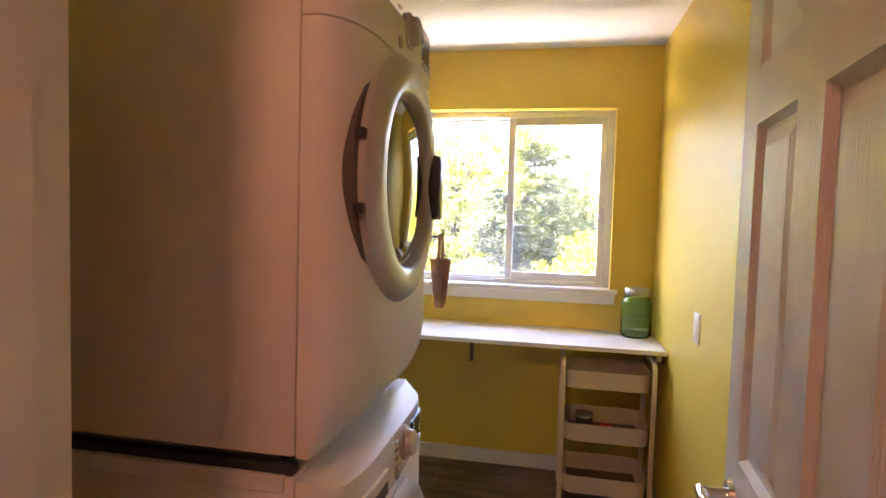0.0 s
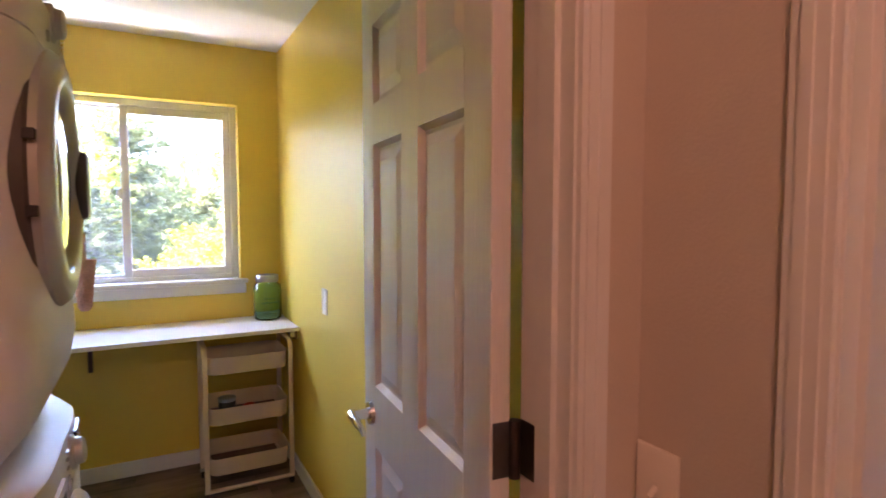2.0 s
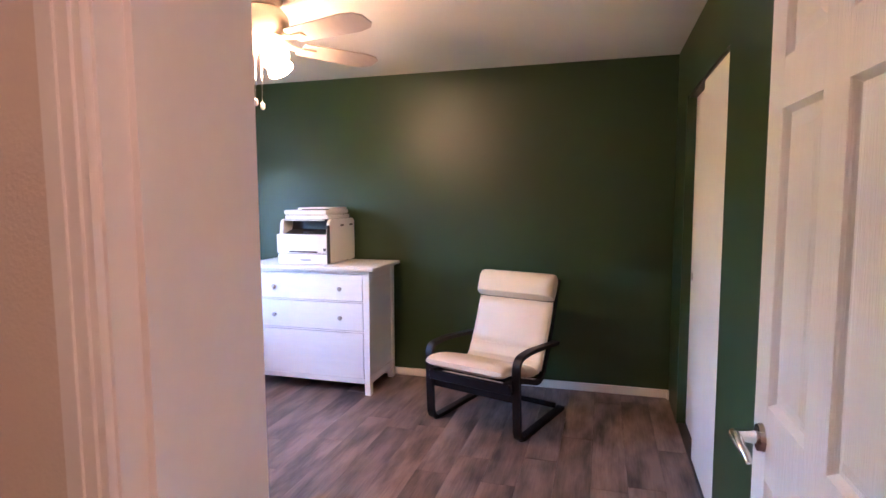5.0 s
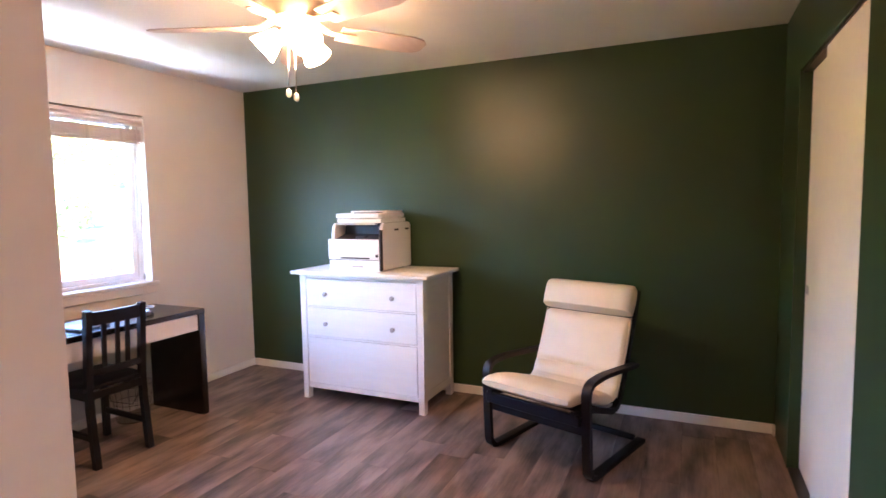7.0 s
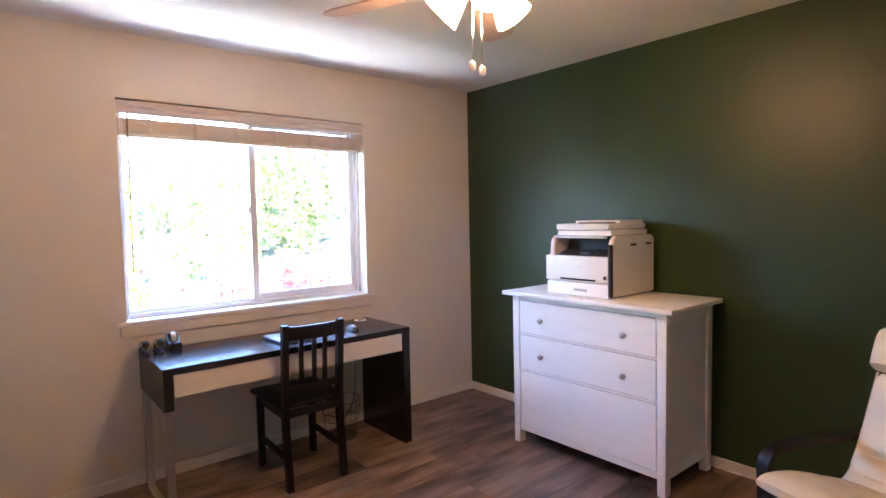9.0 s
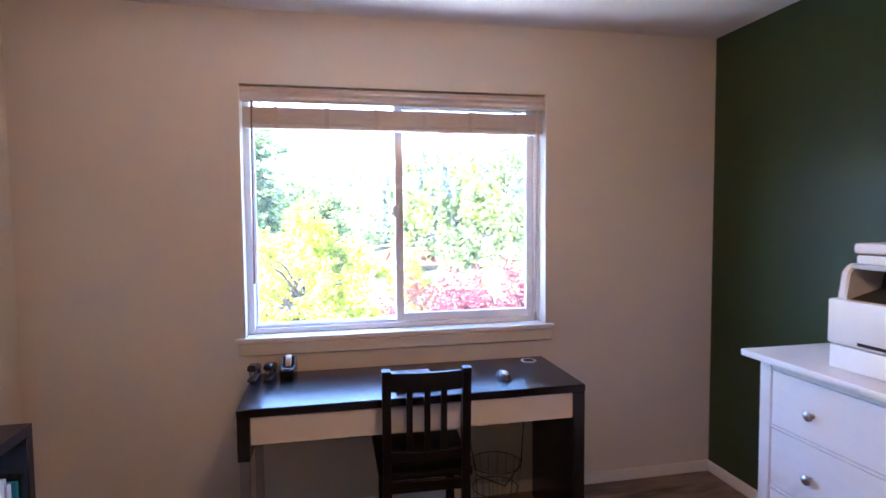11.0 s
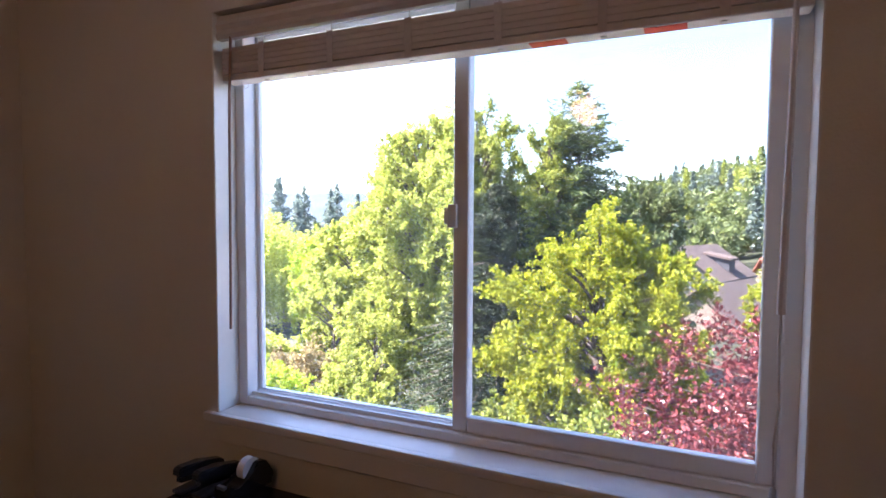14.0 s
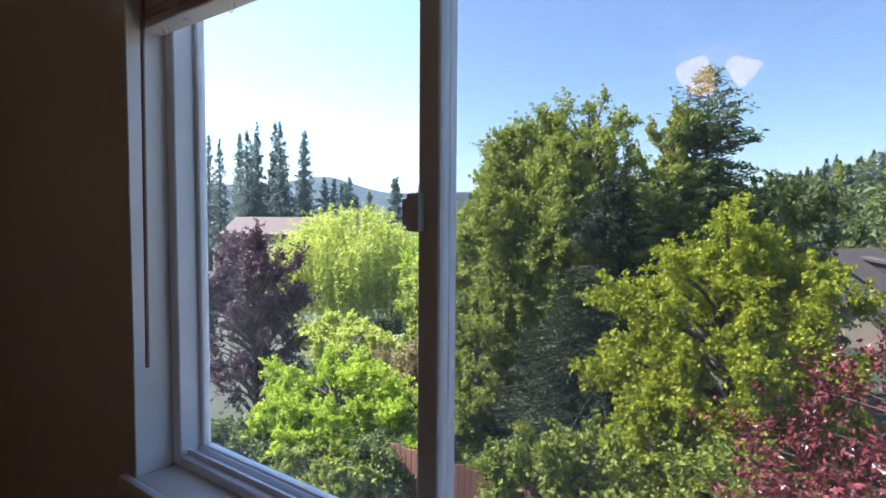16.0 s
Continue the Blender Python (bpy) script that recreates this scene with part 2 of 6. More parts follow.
M = {
    "yellow": surface("yellow_wall_paint", (0.76, 0.55, 0.075), 0.42, var=0.04, scale=1.5, fine=180, bump=0.10),
    "green": surface("dark_green_wall_paint", (0.026, 0.050, 0.018), 0.38, var=0.06, scale=1.2, fine=170, bump=0.12, spec=0.42, rvar=0.04),
    "beige": surface("warm_white_wall_paint", (0.72, 0.67, 0.59), 0.5, var=0.03, scale=1.5, fine=180, bump=0.10),
    "hallpaint": surface("hall_wall_paint", (0.66, 0.58, 0.49), 0.5, var=0.03, scale=1.5, fine=180, bump=0.10),
    "ceiling": surface("ceiling_paint", (0.80, 0.79, 0.76), 0.8, var=0.03, scale=2, fine=90, bump=0.25),
    "trim": surface("white_trim_paint", (0.80, 0.78, 0.74), 0.32, var=0.03, scale=4, fine=40, bump=0.03),
    "doorpaint": surface("white_grained_door_paint", (0.80, 0.77, 0.73), 0.36, var=0.04, scale=3, fine=42, bump=0.32, stretch=(7, 7, 0.32)),
    "vinyl": surface("white_vinyl", (0.80, 0.81, 0.82), 0.35, var=0.02, scale=5, fine=80, bump=0.01),
    "glass": thin_glass("window_glass"),
    "screen": mesh_screen("insect_screen_wire", 0.26),
    "chrome": surface("chrome_metal", (0.75, 0.73, 0.70), 0.16, metal=1.0, var=0.04, fine=80, bump=0.01),
    "nickel": surface("brushed_metal", (0.45, 0.43, 0.42), 0.35, metal=1.0, var=0.08, fine=120, bump=0.03),
    "bronze": surface("dark_hinge_metal", (0.13, 0.11, 0.10), 0.38, metal=0.9, var=0.2, fine=60, bump=0.05),
    "plank": plank_wood("grey_brown_plank", (0.045, 0.029, 0.023), (0.29, 0.205, 0.165), 0.34),
    "subfloor": surface("dark_joint", (0.05, 0.04, 0.035), 0.7),
    "appliance": surface("white_enamel", (0.74, 0.71, 0.67), 0.42, var=0.02, scale=4, fine=60, bump=0.01, coat=0.0),
    "silver": surface("silver_plastic", (0.52, 0.51, 0.50), 0.40, metal=0.35, var=0.03, fine=60, bump=0.01),
    "darkplastic": surface("dark_grey_plastic", (0.03, 0.03, 0.035), 0.35, var=0.1, fine=80, bump=0.02),
    # dark tone holds shade: the door's side, and the drawer's scoop
    "rimgrey": surface("warm_shade_plastic", (0.10, 0.085, 0.080), 0.45, var=0.08, fine=80, bump=0.01),
    "glossblack": surface("glossy_black_plastic", (0.012, 0.012, 0.014), 0.16, var=0.1, fine=80, bump=0.01, rvar=0.04),
    "blackglass": surface("dark_door_glass", (0.04, 0.045, 0.04), 0.06, var=0.05, bump=0.0, coat=1.0, rvar=0.02),
    "counter": surface("white_laminate", (0.82, 0.81, 0.79), 0.42, var=0.02, scale=4, fine=90, bump=0.01),
    "brownwood": surface("brown_stained_wood", (0.10, 0.060, 0.040), 0.5, var=0.2, scale=4, fine=40, bump=0.1, stretch=(1, 8, 1)),
    "blackbrown": surface("black_brown_veneer", (0.008, 0.007, 0.009), 0.22, var=0.25, scale=3, fine=60, bump=0.04, stretch=(1, 10, 10), spec=0.6, rvar=0.05),
    "blackwood": surface("black_stained_wood", (0.007, 0.006, 0.008), 0.42, spec=0.3, var=0.25, scale=6, fine=70, bump=0.06, stretch=(8, 8, 1)),
    "white_wood": surface("white_painted_wood", (0.80, 0.80, 0.79), 0.36, var=0.03, scale=5, fine=50, bump=0.05, stretch=(1, 1, 6)),
    "drawer": surface("white_drawer_front", (0.78, 0.74, 0.70), 0.35, var=0.02, bump=0.02),
    "leather": surface("cream_leather", (0.69, 0.61, 0.46), 0.42, var=0.06, scale=5, fine=140, bump=0.12, sub=0.0),
    "cart": surface("cream_powder_coat", (0.66, 0.54, 0.42), 0.42, var=0.04, scale=5, fine=150, bump=0.04),
    "cartin": surface("brown_shelf_liner", (0.16, 0.085, 0.06), 0.6, var=0.15, fine=60),
    "rubber": surface("black_rubber", (0.02, 0.02, 0.02), 0.6, var=0.1),
    "jar": glass("green_glass", (0.68, 0.96, 0.82), 0.05),
    "zinc": surface("zinc_lid", (0.42, 0.44, 0.46), 0.42, metal=0.9, var=0.15, fine=50, bump=0.05),
    "wicker": surface("pink_woven_straw", (0.62, 0.36, 0.28), 0.7, var=0.35, scale=30, fine=160, bump=0.6),
    "laptop": surface("grey_aluminium", (0.42, 0.43, 0.45), 0.36, metal=0.7, var=0.04, fine=200, bump=0.01),
    "printer": surface("printer_white_plastic", (0.80, 0.80, 0.80), 0.4, var=0.02, fine=200, bump=0.03),
    "printerdark": surface("printer_dark_plastic", (0.030, 0.032, 0.038), 0.45, var=0.05, fine=200, bump=0.03),
    "printergrey": surface("printer_grey_plastic", (0.55, 0.58, 0.64), 0.45, var=0.03, fine=200, bump=0.03),
    "blind": surface("cream_blind_vinyl", (0.66, 0.60, 0.57), 0.4, var=0.05, scale=6, fine=40, bump=0.05, stretch=(1, 8, 8)),
    # blind colour taken slightly darker: cords, and faint shadows across the slats
    "blindtape": surface("blind_cord_and_shadow", (0.60, 0.545, 0.52), 0.7, var=0.15, fine=90),
    "wand": surface("brown_wand", (0.25, 0.13, 0.09), 0.4, var=0.1),
    "red": surface("red_sticker", (0.65, 0.06, 0.03), 0.5, var=0.1),
    "fanblade": surface("pale_fan_blade", (0.55, 0.47, 0.43), 0.45, var=0.06, scale=4, fine=40, bump=0.02, stretch=(1, 8, 1)),
    "fanmetal": surface("cream_fan_metal", (0.62, 0.50, 0.38), 0.35, metal=0.3, var=0.05),
    "bulb": glowing("frosted_lamp_glass", (1.0, 0.52, 0.22), 1.45),
    "hallbulb": glowing("hall_lamp_glass", (1.0, 0.49, 0.28), 0.84),
    "teal": surface("teal_paper", (0.02, 0.30, 0.36), 0.5, var=0.2, fine=30),
    "paper": surface("white_paper", (0.75, 0.74, 0.72), 0.7, var=0.06, fine=60),
    "plate": surface("ivory_switch_plastic", (0.86, 0.80, 0.71), 0.35, var=0.02, bump=0.01),
    "closet": surface("white_closet_board", (0.80, 0.77, 0.70), 0.40, var=0.05, scale=2, fine=30, bump=0.06),
    "black": surface("black_gap", (0.01, 0.01, 0.01), 0.8, var=0.1),
    "siding": surface("outer_siding", (0.55, 0.52, 0.47), 0.7, var=0.08),
    # pale so that the added slab outside reflects sunlight up to the ceilings
    "patio": surface("pale_bounce_slab", (0.66, 0.64, 0.60), 0.85, var=0.12, scale=1.5, fine=30, bump=0.1),
    "ground": surface("grass_ground", (0.030, 0.034, 0.014), 0.9, var=0.4, scale=0.4, fine=6, bump=0.3),
    "bark": surface("tree_bark", (0.11, 0.085, 0.065), 0.9, var=0.35, scale=4, fine=30, bump=0.6, stretch=(3, 3, 0.6)),
    "roof": surface("brown_roof_shingle", (0.120, 0.086, 0.073), 0.95, var=0.2, scale=2, fine=8, bump=0.3),
    "roof2": surface("orange_roof", (0.30, 0.085, 0.05), 0.8, var=0.2, scale=2, fine=8, bump=0.3),
    "housewall": surface("tan_house_wall", (0.20, 0.155, 0.12), 0.8, var=0.08, scale=1, fine=10, stretch=(1, 1, 10)),
    "housewall2": surface("dark_house_wall", (0.06, 0.06, 0.07), 0.8, var=0.1, scale=1, fine=10),
    "fence": surface("weathered_fence_board", (0.15, 0.066, 0.040), 0.8, var=0.25, scale=3, fine=20, bump=0.3, stretch=(4, 4, 0.5), per_object=0.2),
    # wooded hill with the blue of distant haze painted into its base
    "mountain": surface("far_haze_tinted_hill", (0.020, 0.038, 0.050), 0.95, var=0.55, scale=0.010, fine=0.06, bump=0.0),
}
LEAF = {
    "maple": leaf_surface("yellow_green_leaf", (0.17, 0.23, 0.012), (0.52, 0.51, 0.030), 0.46),
    "tall": leaf_surface("fresh_green_leaf", (0.15, 0.20, 0.026), (0.50, 0.52, 0.10), 0.48),
    # needle colour lowered for the shade of the tall trees
    "conifer": leaf_surface("shade_dark_needle", (0.012, 0.024, 0.007), (0.050, 0.070, 0.017), 0.20),
    "plum": leaf_surface("purple_plum_leaf", (0.038, 0.007, 0.011), (0.32, 0.066, 0.062), 0.28, 0.36, 0.5),
    "fir": leaf_surface("green_needle", (0.080, 0.120, 0.038), (0.26, 0.31, 0.095), 0.34),
    # needles paled in colour to stand for the haze of distance
    "farfir": leaf_surface("haze_tinted_needle", (0.10, 0.14, 0.12), (0.22, 0.27, 0.22), 0.30),
    "willow": leaf_surface("willow_leaf", (0.30, 0.36, 0.045), (0.56, 0.58, 0.12), 0.48),
    "bush": leaf_surface("bright_bush_leaf", (0.23, 0.33, 0.020), (0.48, 0.57, 0.05), 0.48),
    "brown": leaf_surface("withered_shrub_leaf", (0.22, 0.15, 0.06), (0.36, 0.30, 0.14), 0.35),
    "dark": leaf_surface("dusky_leaf", (0.040, 0.020, 0.028), (0.16, 0.075, 0.085), 0.3),
    "forest": leaf_surface("forest_leaf", (0.06, 0.09, 0.030), (0.23, 0.27, 0.08), 0.35),
    "hedge": leaf_surface("hedge_leaf", (0.12, 0.17, 0.02), (0.34, 0.36, 0.06), 0.4),
}


# ---------------------------------------------------------------- building helpers
def mesh_of(bm, name, material, smooth=False):
    bmesh.ops.recalc_face_normals(bm, faces=bm.faces)
    me = bpy.data.meshes.new(name)
    bm.to_mesh(me)
    bm.free()
    me.materials.append(material)
    if smooth:
        for p in me.polygons:
            p.use_smooth = True
        me.set_sharp_from_angle(angle=radians(38))
    return me


def part(name, bm, material, parent=None, label="", smooth=True):
    ob = new(name, mesh_of(bm, name, material, smooth))
    ob.parent = parent
    if label:
        ob["label"] = label
    return ob


def thing(name, m, label, category, group="", kind=""):
    ob = new(name)
    ob.empty_display_size = 0.1
    ob.matrix_basis = m
    return tagged(ob, label, category, group, kind)


def setting(name, bm, material, label, category, smooth=False):
    return tagged(part(name, bm, material, None, "", smooth), label, category, "", "structure")


def box(bm, x0, x1, y0, y1, z0, z1, bevel=0.0, seg=1):
    r = bmesh.ops.create_cube(bm, size=1.0)
    bmesh.ops.scale(bm, verts=r["verts"], vec=(x1 - x0, y1 - y0, z1 - z0))
    bmesh.ops.translate(bm, verts=r["verts"], vec=((x0 + x1) / 2, (y0 + y1) / 2, (z0 + z1) / 2))
    if bevel:
        edges = list({e for v in r["verts"] for e in v.link_edges})
        bmesh.ops.bevel(bm, geom=edges, offset=bevel, segments=seg, affect="EDGES", profile=0.5)
    return bm


def boxes(*rows, bevel=0.0, seg=1):
    bm = bmesh.new()
    for r in rows:
        box(bm, *r, bevel=bevel, seg=seg)
    return bm


def cyl(bm, p0, p1, r0, r1=None, n=16):
    p0, p1 = Vector(p0), Vector(p1)
    d = p1 - p0
    m = Matrix.Translation((p0 + p1) / 2) @ d.to_track_quat("Z", "Y").to_matrix().to_4x4()
    bmesh.ops.create_cone(bm, cap_ends=True, segments=n, radius1=r0, radius2=r0 if r1 is None else r1, depth=d.length, matrix=m)
    return bm


def tube(bm, pts, radii, n=8):
    """A round bar through points."""
    pts = [Vector(p) for p in pts]
    if not isinstance(radii, (list, tuple)):
        radii = [radii] * len(pts)
    rings = []
    for i, p in enumerate(pts):
        d = (pts[min(i + 1, len(pts) - 1)] - pts[max(i - 1, 0)]).normalized()
        q = d.to_track_quat("Z", "Y")
        rings.append([bm.verts.new(p + q @ Vector((math.cos(a) * radii[i], math.sin(a) * radii[i], 0))) for a in [2 * math.pi * k / n for k in range(n)]])
    for a, b in zip(rings, rings[1:]):
        for k in range(n):
            bm.faces.new((a[k], a[(k + 1) % n], b[(k + 1) % n], b[k]))
    bm.faces.new(rings[0][::-1]), bm.faces.new(rings[-1])
    return bm


def ribbon(bm, pts, x0, x1, thick, rounding=0):
    """A flat bar of width x0..x1 and thickness thick, bent along points (y, z)."""
    pts = [Vector((0, y, z)) for y, z in pts]
    rings = []
    for i, p in enumerate(pts):
        d = (pts[min(i + 1, len(pts) - 1)] - pts[max(i - 1, 0)]).normalized()
        nrm = Vector((0, -d.z, d.y)) * (thick / 2)
        rings.append([bm.verts.new((x0, p.y + s * nrm.y, p.z + s * nrm.z)) for s in (-1, 1)] + [bm.verts.new((x1, p.y + s * nrm.y, p.z + s * nrm.z)) for s in (1, -1)])
    for a, b in zip(rings, rings[1:]):
        for k in range(4):
            bm.faces.new((a[k], a[(k + 1) % 4], b[(k + 1) % 4], b[k]))
    bm.faces.new(rings[0][::-1]), bm.faces.new(rings[-1])
    return bm


def rounded(pts, r, n=5):
    """Points (y, z) with every inner corner rounded by r."""
    out = [pts[0]]
    for a, b, c in zip(pts, pts[1:], pts[2:]):
        a, b, c = Vector(a), Vector(b), Vector(c)
        p, q = b + (a - b).normalized() * r, b + (c - b).normalized() * r
        for i in range(n + 1):
            t = i / n
            out.append(tuple(p * (1 - t) ** 2 + b * 2 * t * (1 - t) + q * t * t))
    return out + [pts[-1]]


def lathe(bm, profile, n=24, m=Matrix()):
    """A turned shape from (radius, height) pairs round the z axis of m."""
    rings = []
    for r, z in profile:
        rings.append([bm.verts.new(m @ Vector((r * math.cos(2 * math.pi * k / n), r * math.sin(2 * math.pi * k / n), z))) for k in range(n)])
    for a, b in zip(rings, rings[1:]):
        for k in range(n):
            bm.faces.new((a[k], a[(k + 1) % n], b[(k + 1) % n], b[k]))
    bm.faces.new(rings[0][::-1]), bm.faces.new(rings[-1])
    return bm


def prism(bm, outline, a, b, axis="x"):
    """An outline of (u, v) pushed from a to b along an axis."""
    put = {"x": lambda u, v, w: (w, u, v), "y": lambda u, v, w: (u, w, v), "z": lambda u, v, w: (u, v, w)}[axis]
    lo, hi = [bm.verts.new(put(u, v, a)) for u, v in outline], [bm.verts.new(put(u, v, b)) for u, v in outline]
    k = len(outline)
    for i in range(k):
        bm.faces.new((lo[i], lo[(i + 1) % k], hi[(i + 1) % k], hi[i]))
    bm.faces.new(lo[::-1]), bm.faces.new(hi)
    return bm


# ---------------------------------------------------------------- structure
N, E_, S, W = 4.515, 5.535, 0.405, 2.065      # bedroom: inner faces
LE, LW = 1.82, -0.03                            # laundry: east and west inner faces
HY, LS = 1.615, 1.725                             # hall face and laundry face of the wall between them
HX, BX = 1.745, 1.990                           # hall face and bedroom face of the bedroom's door wall
CEIL = 2.44
WIN1 = (3.016, 4.538, 0.902, 2.098)             # bedroom window opening
MIDX = 1.94                                     # middle of the wall between laundry and bedroom
HM, BM = 1.67, 1.82                             # middles of the hall walls
WIN2 = (0.415, 1.585, 1.080, 2.103)              # laundry window opening
LD = (0.787, 1.612, 2.05)                       # laundry doorway in x, height
BD = (0.53, 1.345, 2.05)                        # bedroom doorway in y, height


def holed(x0, x1, y0, y1, hole):
    a, b, c, d = hole
    c -= 0.03
    return boxes((x0, a, y0, y1, 0, CEIL), (b, x1, y0, y1, 0, CEIL), (a, b, y0, y1, 0, c), (a, b, y0, y1, d, CEIL))


setting("wall_bedroom_north", holed(MIDX, E_, N, 4.59, WIN1), M["beige"], "warm white painted wall round the bedroom window", "wall")
setting("wall_laundry_north", holed(LW, MIDX, N, 4.59, WIN2), M["yellow"], "bright yellow painted wall round the laundry window", "wall")
setting("wall_outside", boxes((-1.5, WIN2[0], 4.59, 4.70, -3.2, 2.7), (WIN2[1], WIN1[0], 4.59, 4.70, -3.2, 2.7), (WIN1[1], 5.75, 4.59, 4.70, -3.2, 2.7),
        (WIN2[0], WIN2[1], 4.59, 4.70, -3.2, WIN2[2] - 0.03), (WIN2[0], WIN2[1], 4.59, 4.70, WIN2[3], 2.7), (WIN1[0], WIN1[1], 4.59, 4.70, -3.2, WIN1[2] - 0.03), (WIN1[0], WIN1[1], 4.59, 4.70, WIN1[3], 2.7)),
        M["siding"], "outer siding of the house", "wall")
setting("wall_bedroom_east", boxes((E_, 5.65, S - 0.75, 4.59, 0, CEIL)), M["green"], "dark green painted accent wall", "wall")
CL = (3.855, 5.06, 2.075)
setting("wall_bedroom_south", boxes((BX, CL[0], S - 0.11, S, 0, CEIL), (CL[1], E_, S - 0.11, S, 0, CEIL), (CL[0], CL[1], S - 0.11, S, CL[2], CEIL)),
        M["green"], "dark green painted wall round the closet", "wall")
setting("wall_closet_back", boxes((3.6, E_, S - 0.75, S - 0.66, 0, CEIL), (3.6, 3.7, S - 0.66, S - 0.11, 0, CEIL)), M["beige"], "closet inside wall", "wall")
setting("wall_bedroom_west", boxes((MIDX, W, 1.67, N, 0, CEIL), (BX, W, HY, 1.67, 0, CEIL)), M["beige"], "warm white painted wall of the bedroom", "wall")
setting("wall_laundry_east", boxes((LE, MIDX, LS, N, 0, CEIL)), M["yellow"], "bright yellow painted laundry wall", "wall")
setting("wall_laundry_south", boxes((LW, LD[0] - 0.02, HM, LS, 0, CEIL), (LD[1] + 0.02, MIDX, HM, LS, 0, CEIL), (LD[0] - 0.02, LD[1] + 0.02, HM, LS, LD[2] + 0.02, CEIL)),
        M["yellow"], "yellow laundry wall beside the door", "wall")
setting("wall_laundry_west", boxes((LW - 0.1, LW, HM, 4.59, 0, CEIL)), M["yellow"], "yellow laundry wall behind the machines", "wall")
setting("wall_hall_north", boxes((-1.3, LD[0] - 0.02, HY, HM, 0, CEIL), (LD[1] + 0.02, BX, HY, HM, 0, CEIL), (LD[0] - 0.02, LD[1] + 0.02, HY, HM, LD[2] + 0.02, CEIL)),
        M["hallpaint"], "hall wall round the laundry doorway", "wall")
setting("wall_hall_east", boxes((HX, BM, BD[1] + 0.02, HY, 0, CEIL), (HX, BM, -0.9, BD[0] - 0.02, 0, CEIL), (HX, BM, BD[0] - 0.02, BD[1] + 0.02, BD[2] + 0.02, CEIL)),
        M["hallpaint"], "hall wall with the light switch", "wall")
setting("wall_bedroom_entry", boxes((BM, BX, BD[1] + 0.02, HY, 0, CEIL), (BM, BX, S - 0.11, BD[0] - 0.02, 0, CEIL), (BM, BX, BD[0] - 0.02, BD[1] + 0.02, BD[2] + 0.02, CEIL)),
        M["beige"], "bedroom side of the door wall", "wall")
setting("wall_hall_south", boxes((-1.3, HX, -1.0, -0.9, 0, CEIL)), M["hallpaint"], "plain hall wall", "wall")
setting("wall_hall_west", boxes((-1.4, -1.3, -1.0, HM, 0, CEIL)), M["hallpaint"], "plain hall wall at the far end", "wall")
setting("ceiling", boxes((-1.5, 5.75, -1.1, 4.70, CEIL, 2.62)), M["ceiling"], "white textured ceiling", "ceiling")
setting("roof_soffit", boxes((-1.5, 5.75, -1.1, 4.70, 2.62, 2.72)), M["roof"], "roof deck above the ceiling", "roof")
floor = setting("floor", boxes((-1.4, 5.65, -1.0, 4.60, -0.2, -0.006)), M["subfloor"], "grey-brown wood plank floor", "floor")


def strip(name, x0, x1, y0, y1, h=0.062):
    return setting(name, boxes((x0, x1, y0, y1, 0, h), bevel=0.003), M["trim"], "white painted baseboard", "baseboard")


strip("baseboard_north", W, E_, N - 0.014, N)
strip("baseboard_east", E_ - 0.014, E_, S, N - 0.014)
strip("baseboard_corner", E_ - 0.05, E_ - 0.014, S, S + 0.014, 0.064)
strip("baseboard_west", W, W + 0.014, 1.67, N - 0.014)
strip("baseboard_laundry_north", LW, LE, N - 0.014, N, 0.085)
strip("baseboard_laundry_east", LE - 0.014, LE, LS, N - 0.014, 0.085)
strip("baseboard_south", 2.72, CL[0], S, S + 0.014)
strip("baseboard_hall", -1.3, LD[0] - 0.08, HY - 0.014, HY, 0.085)
strip("baseboard_hall_east", HX - 0.014, HX, BD[1] + 0.08, HY - 0.014, 0.085)


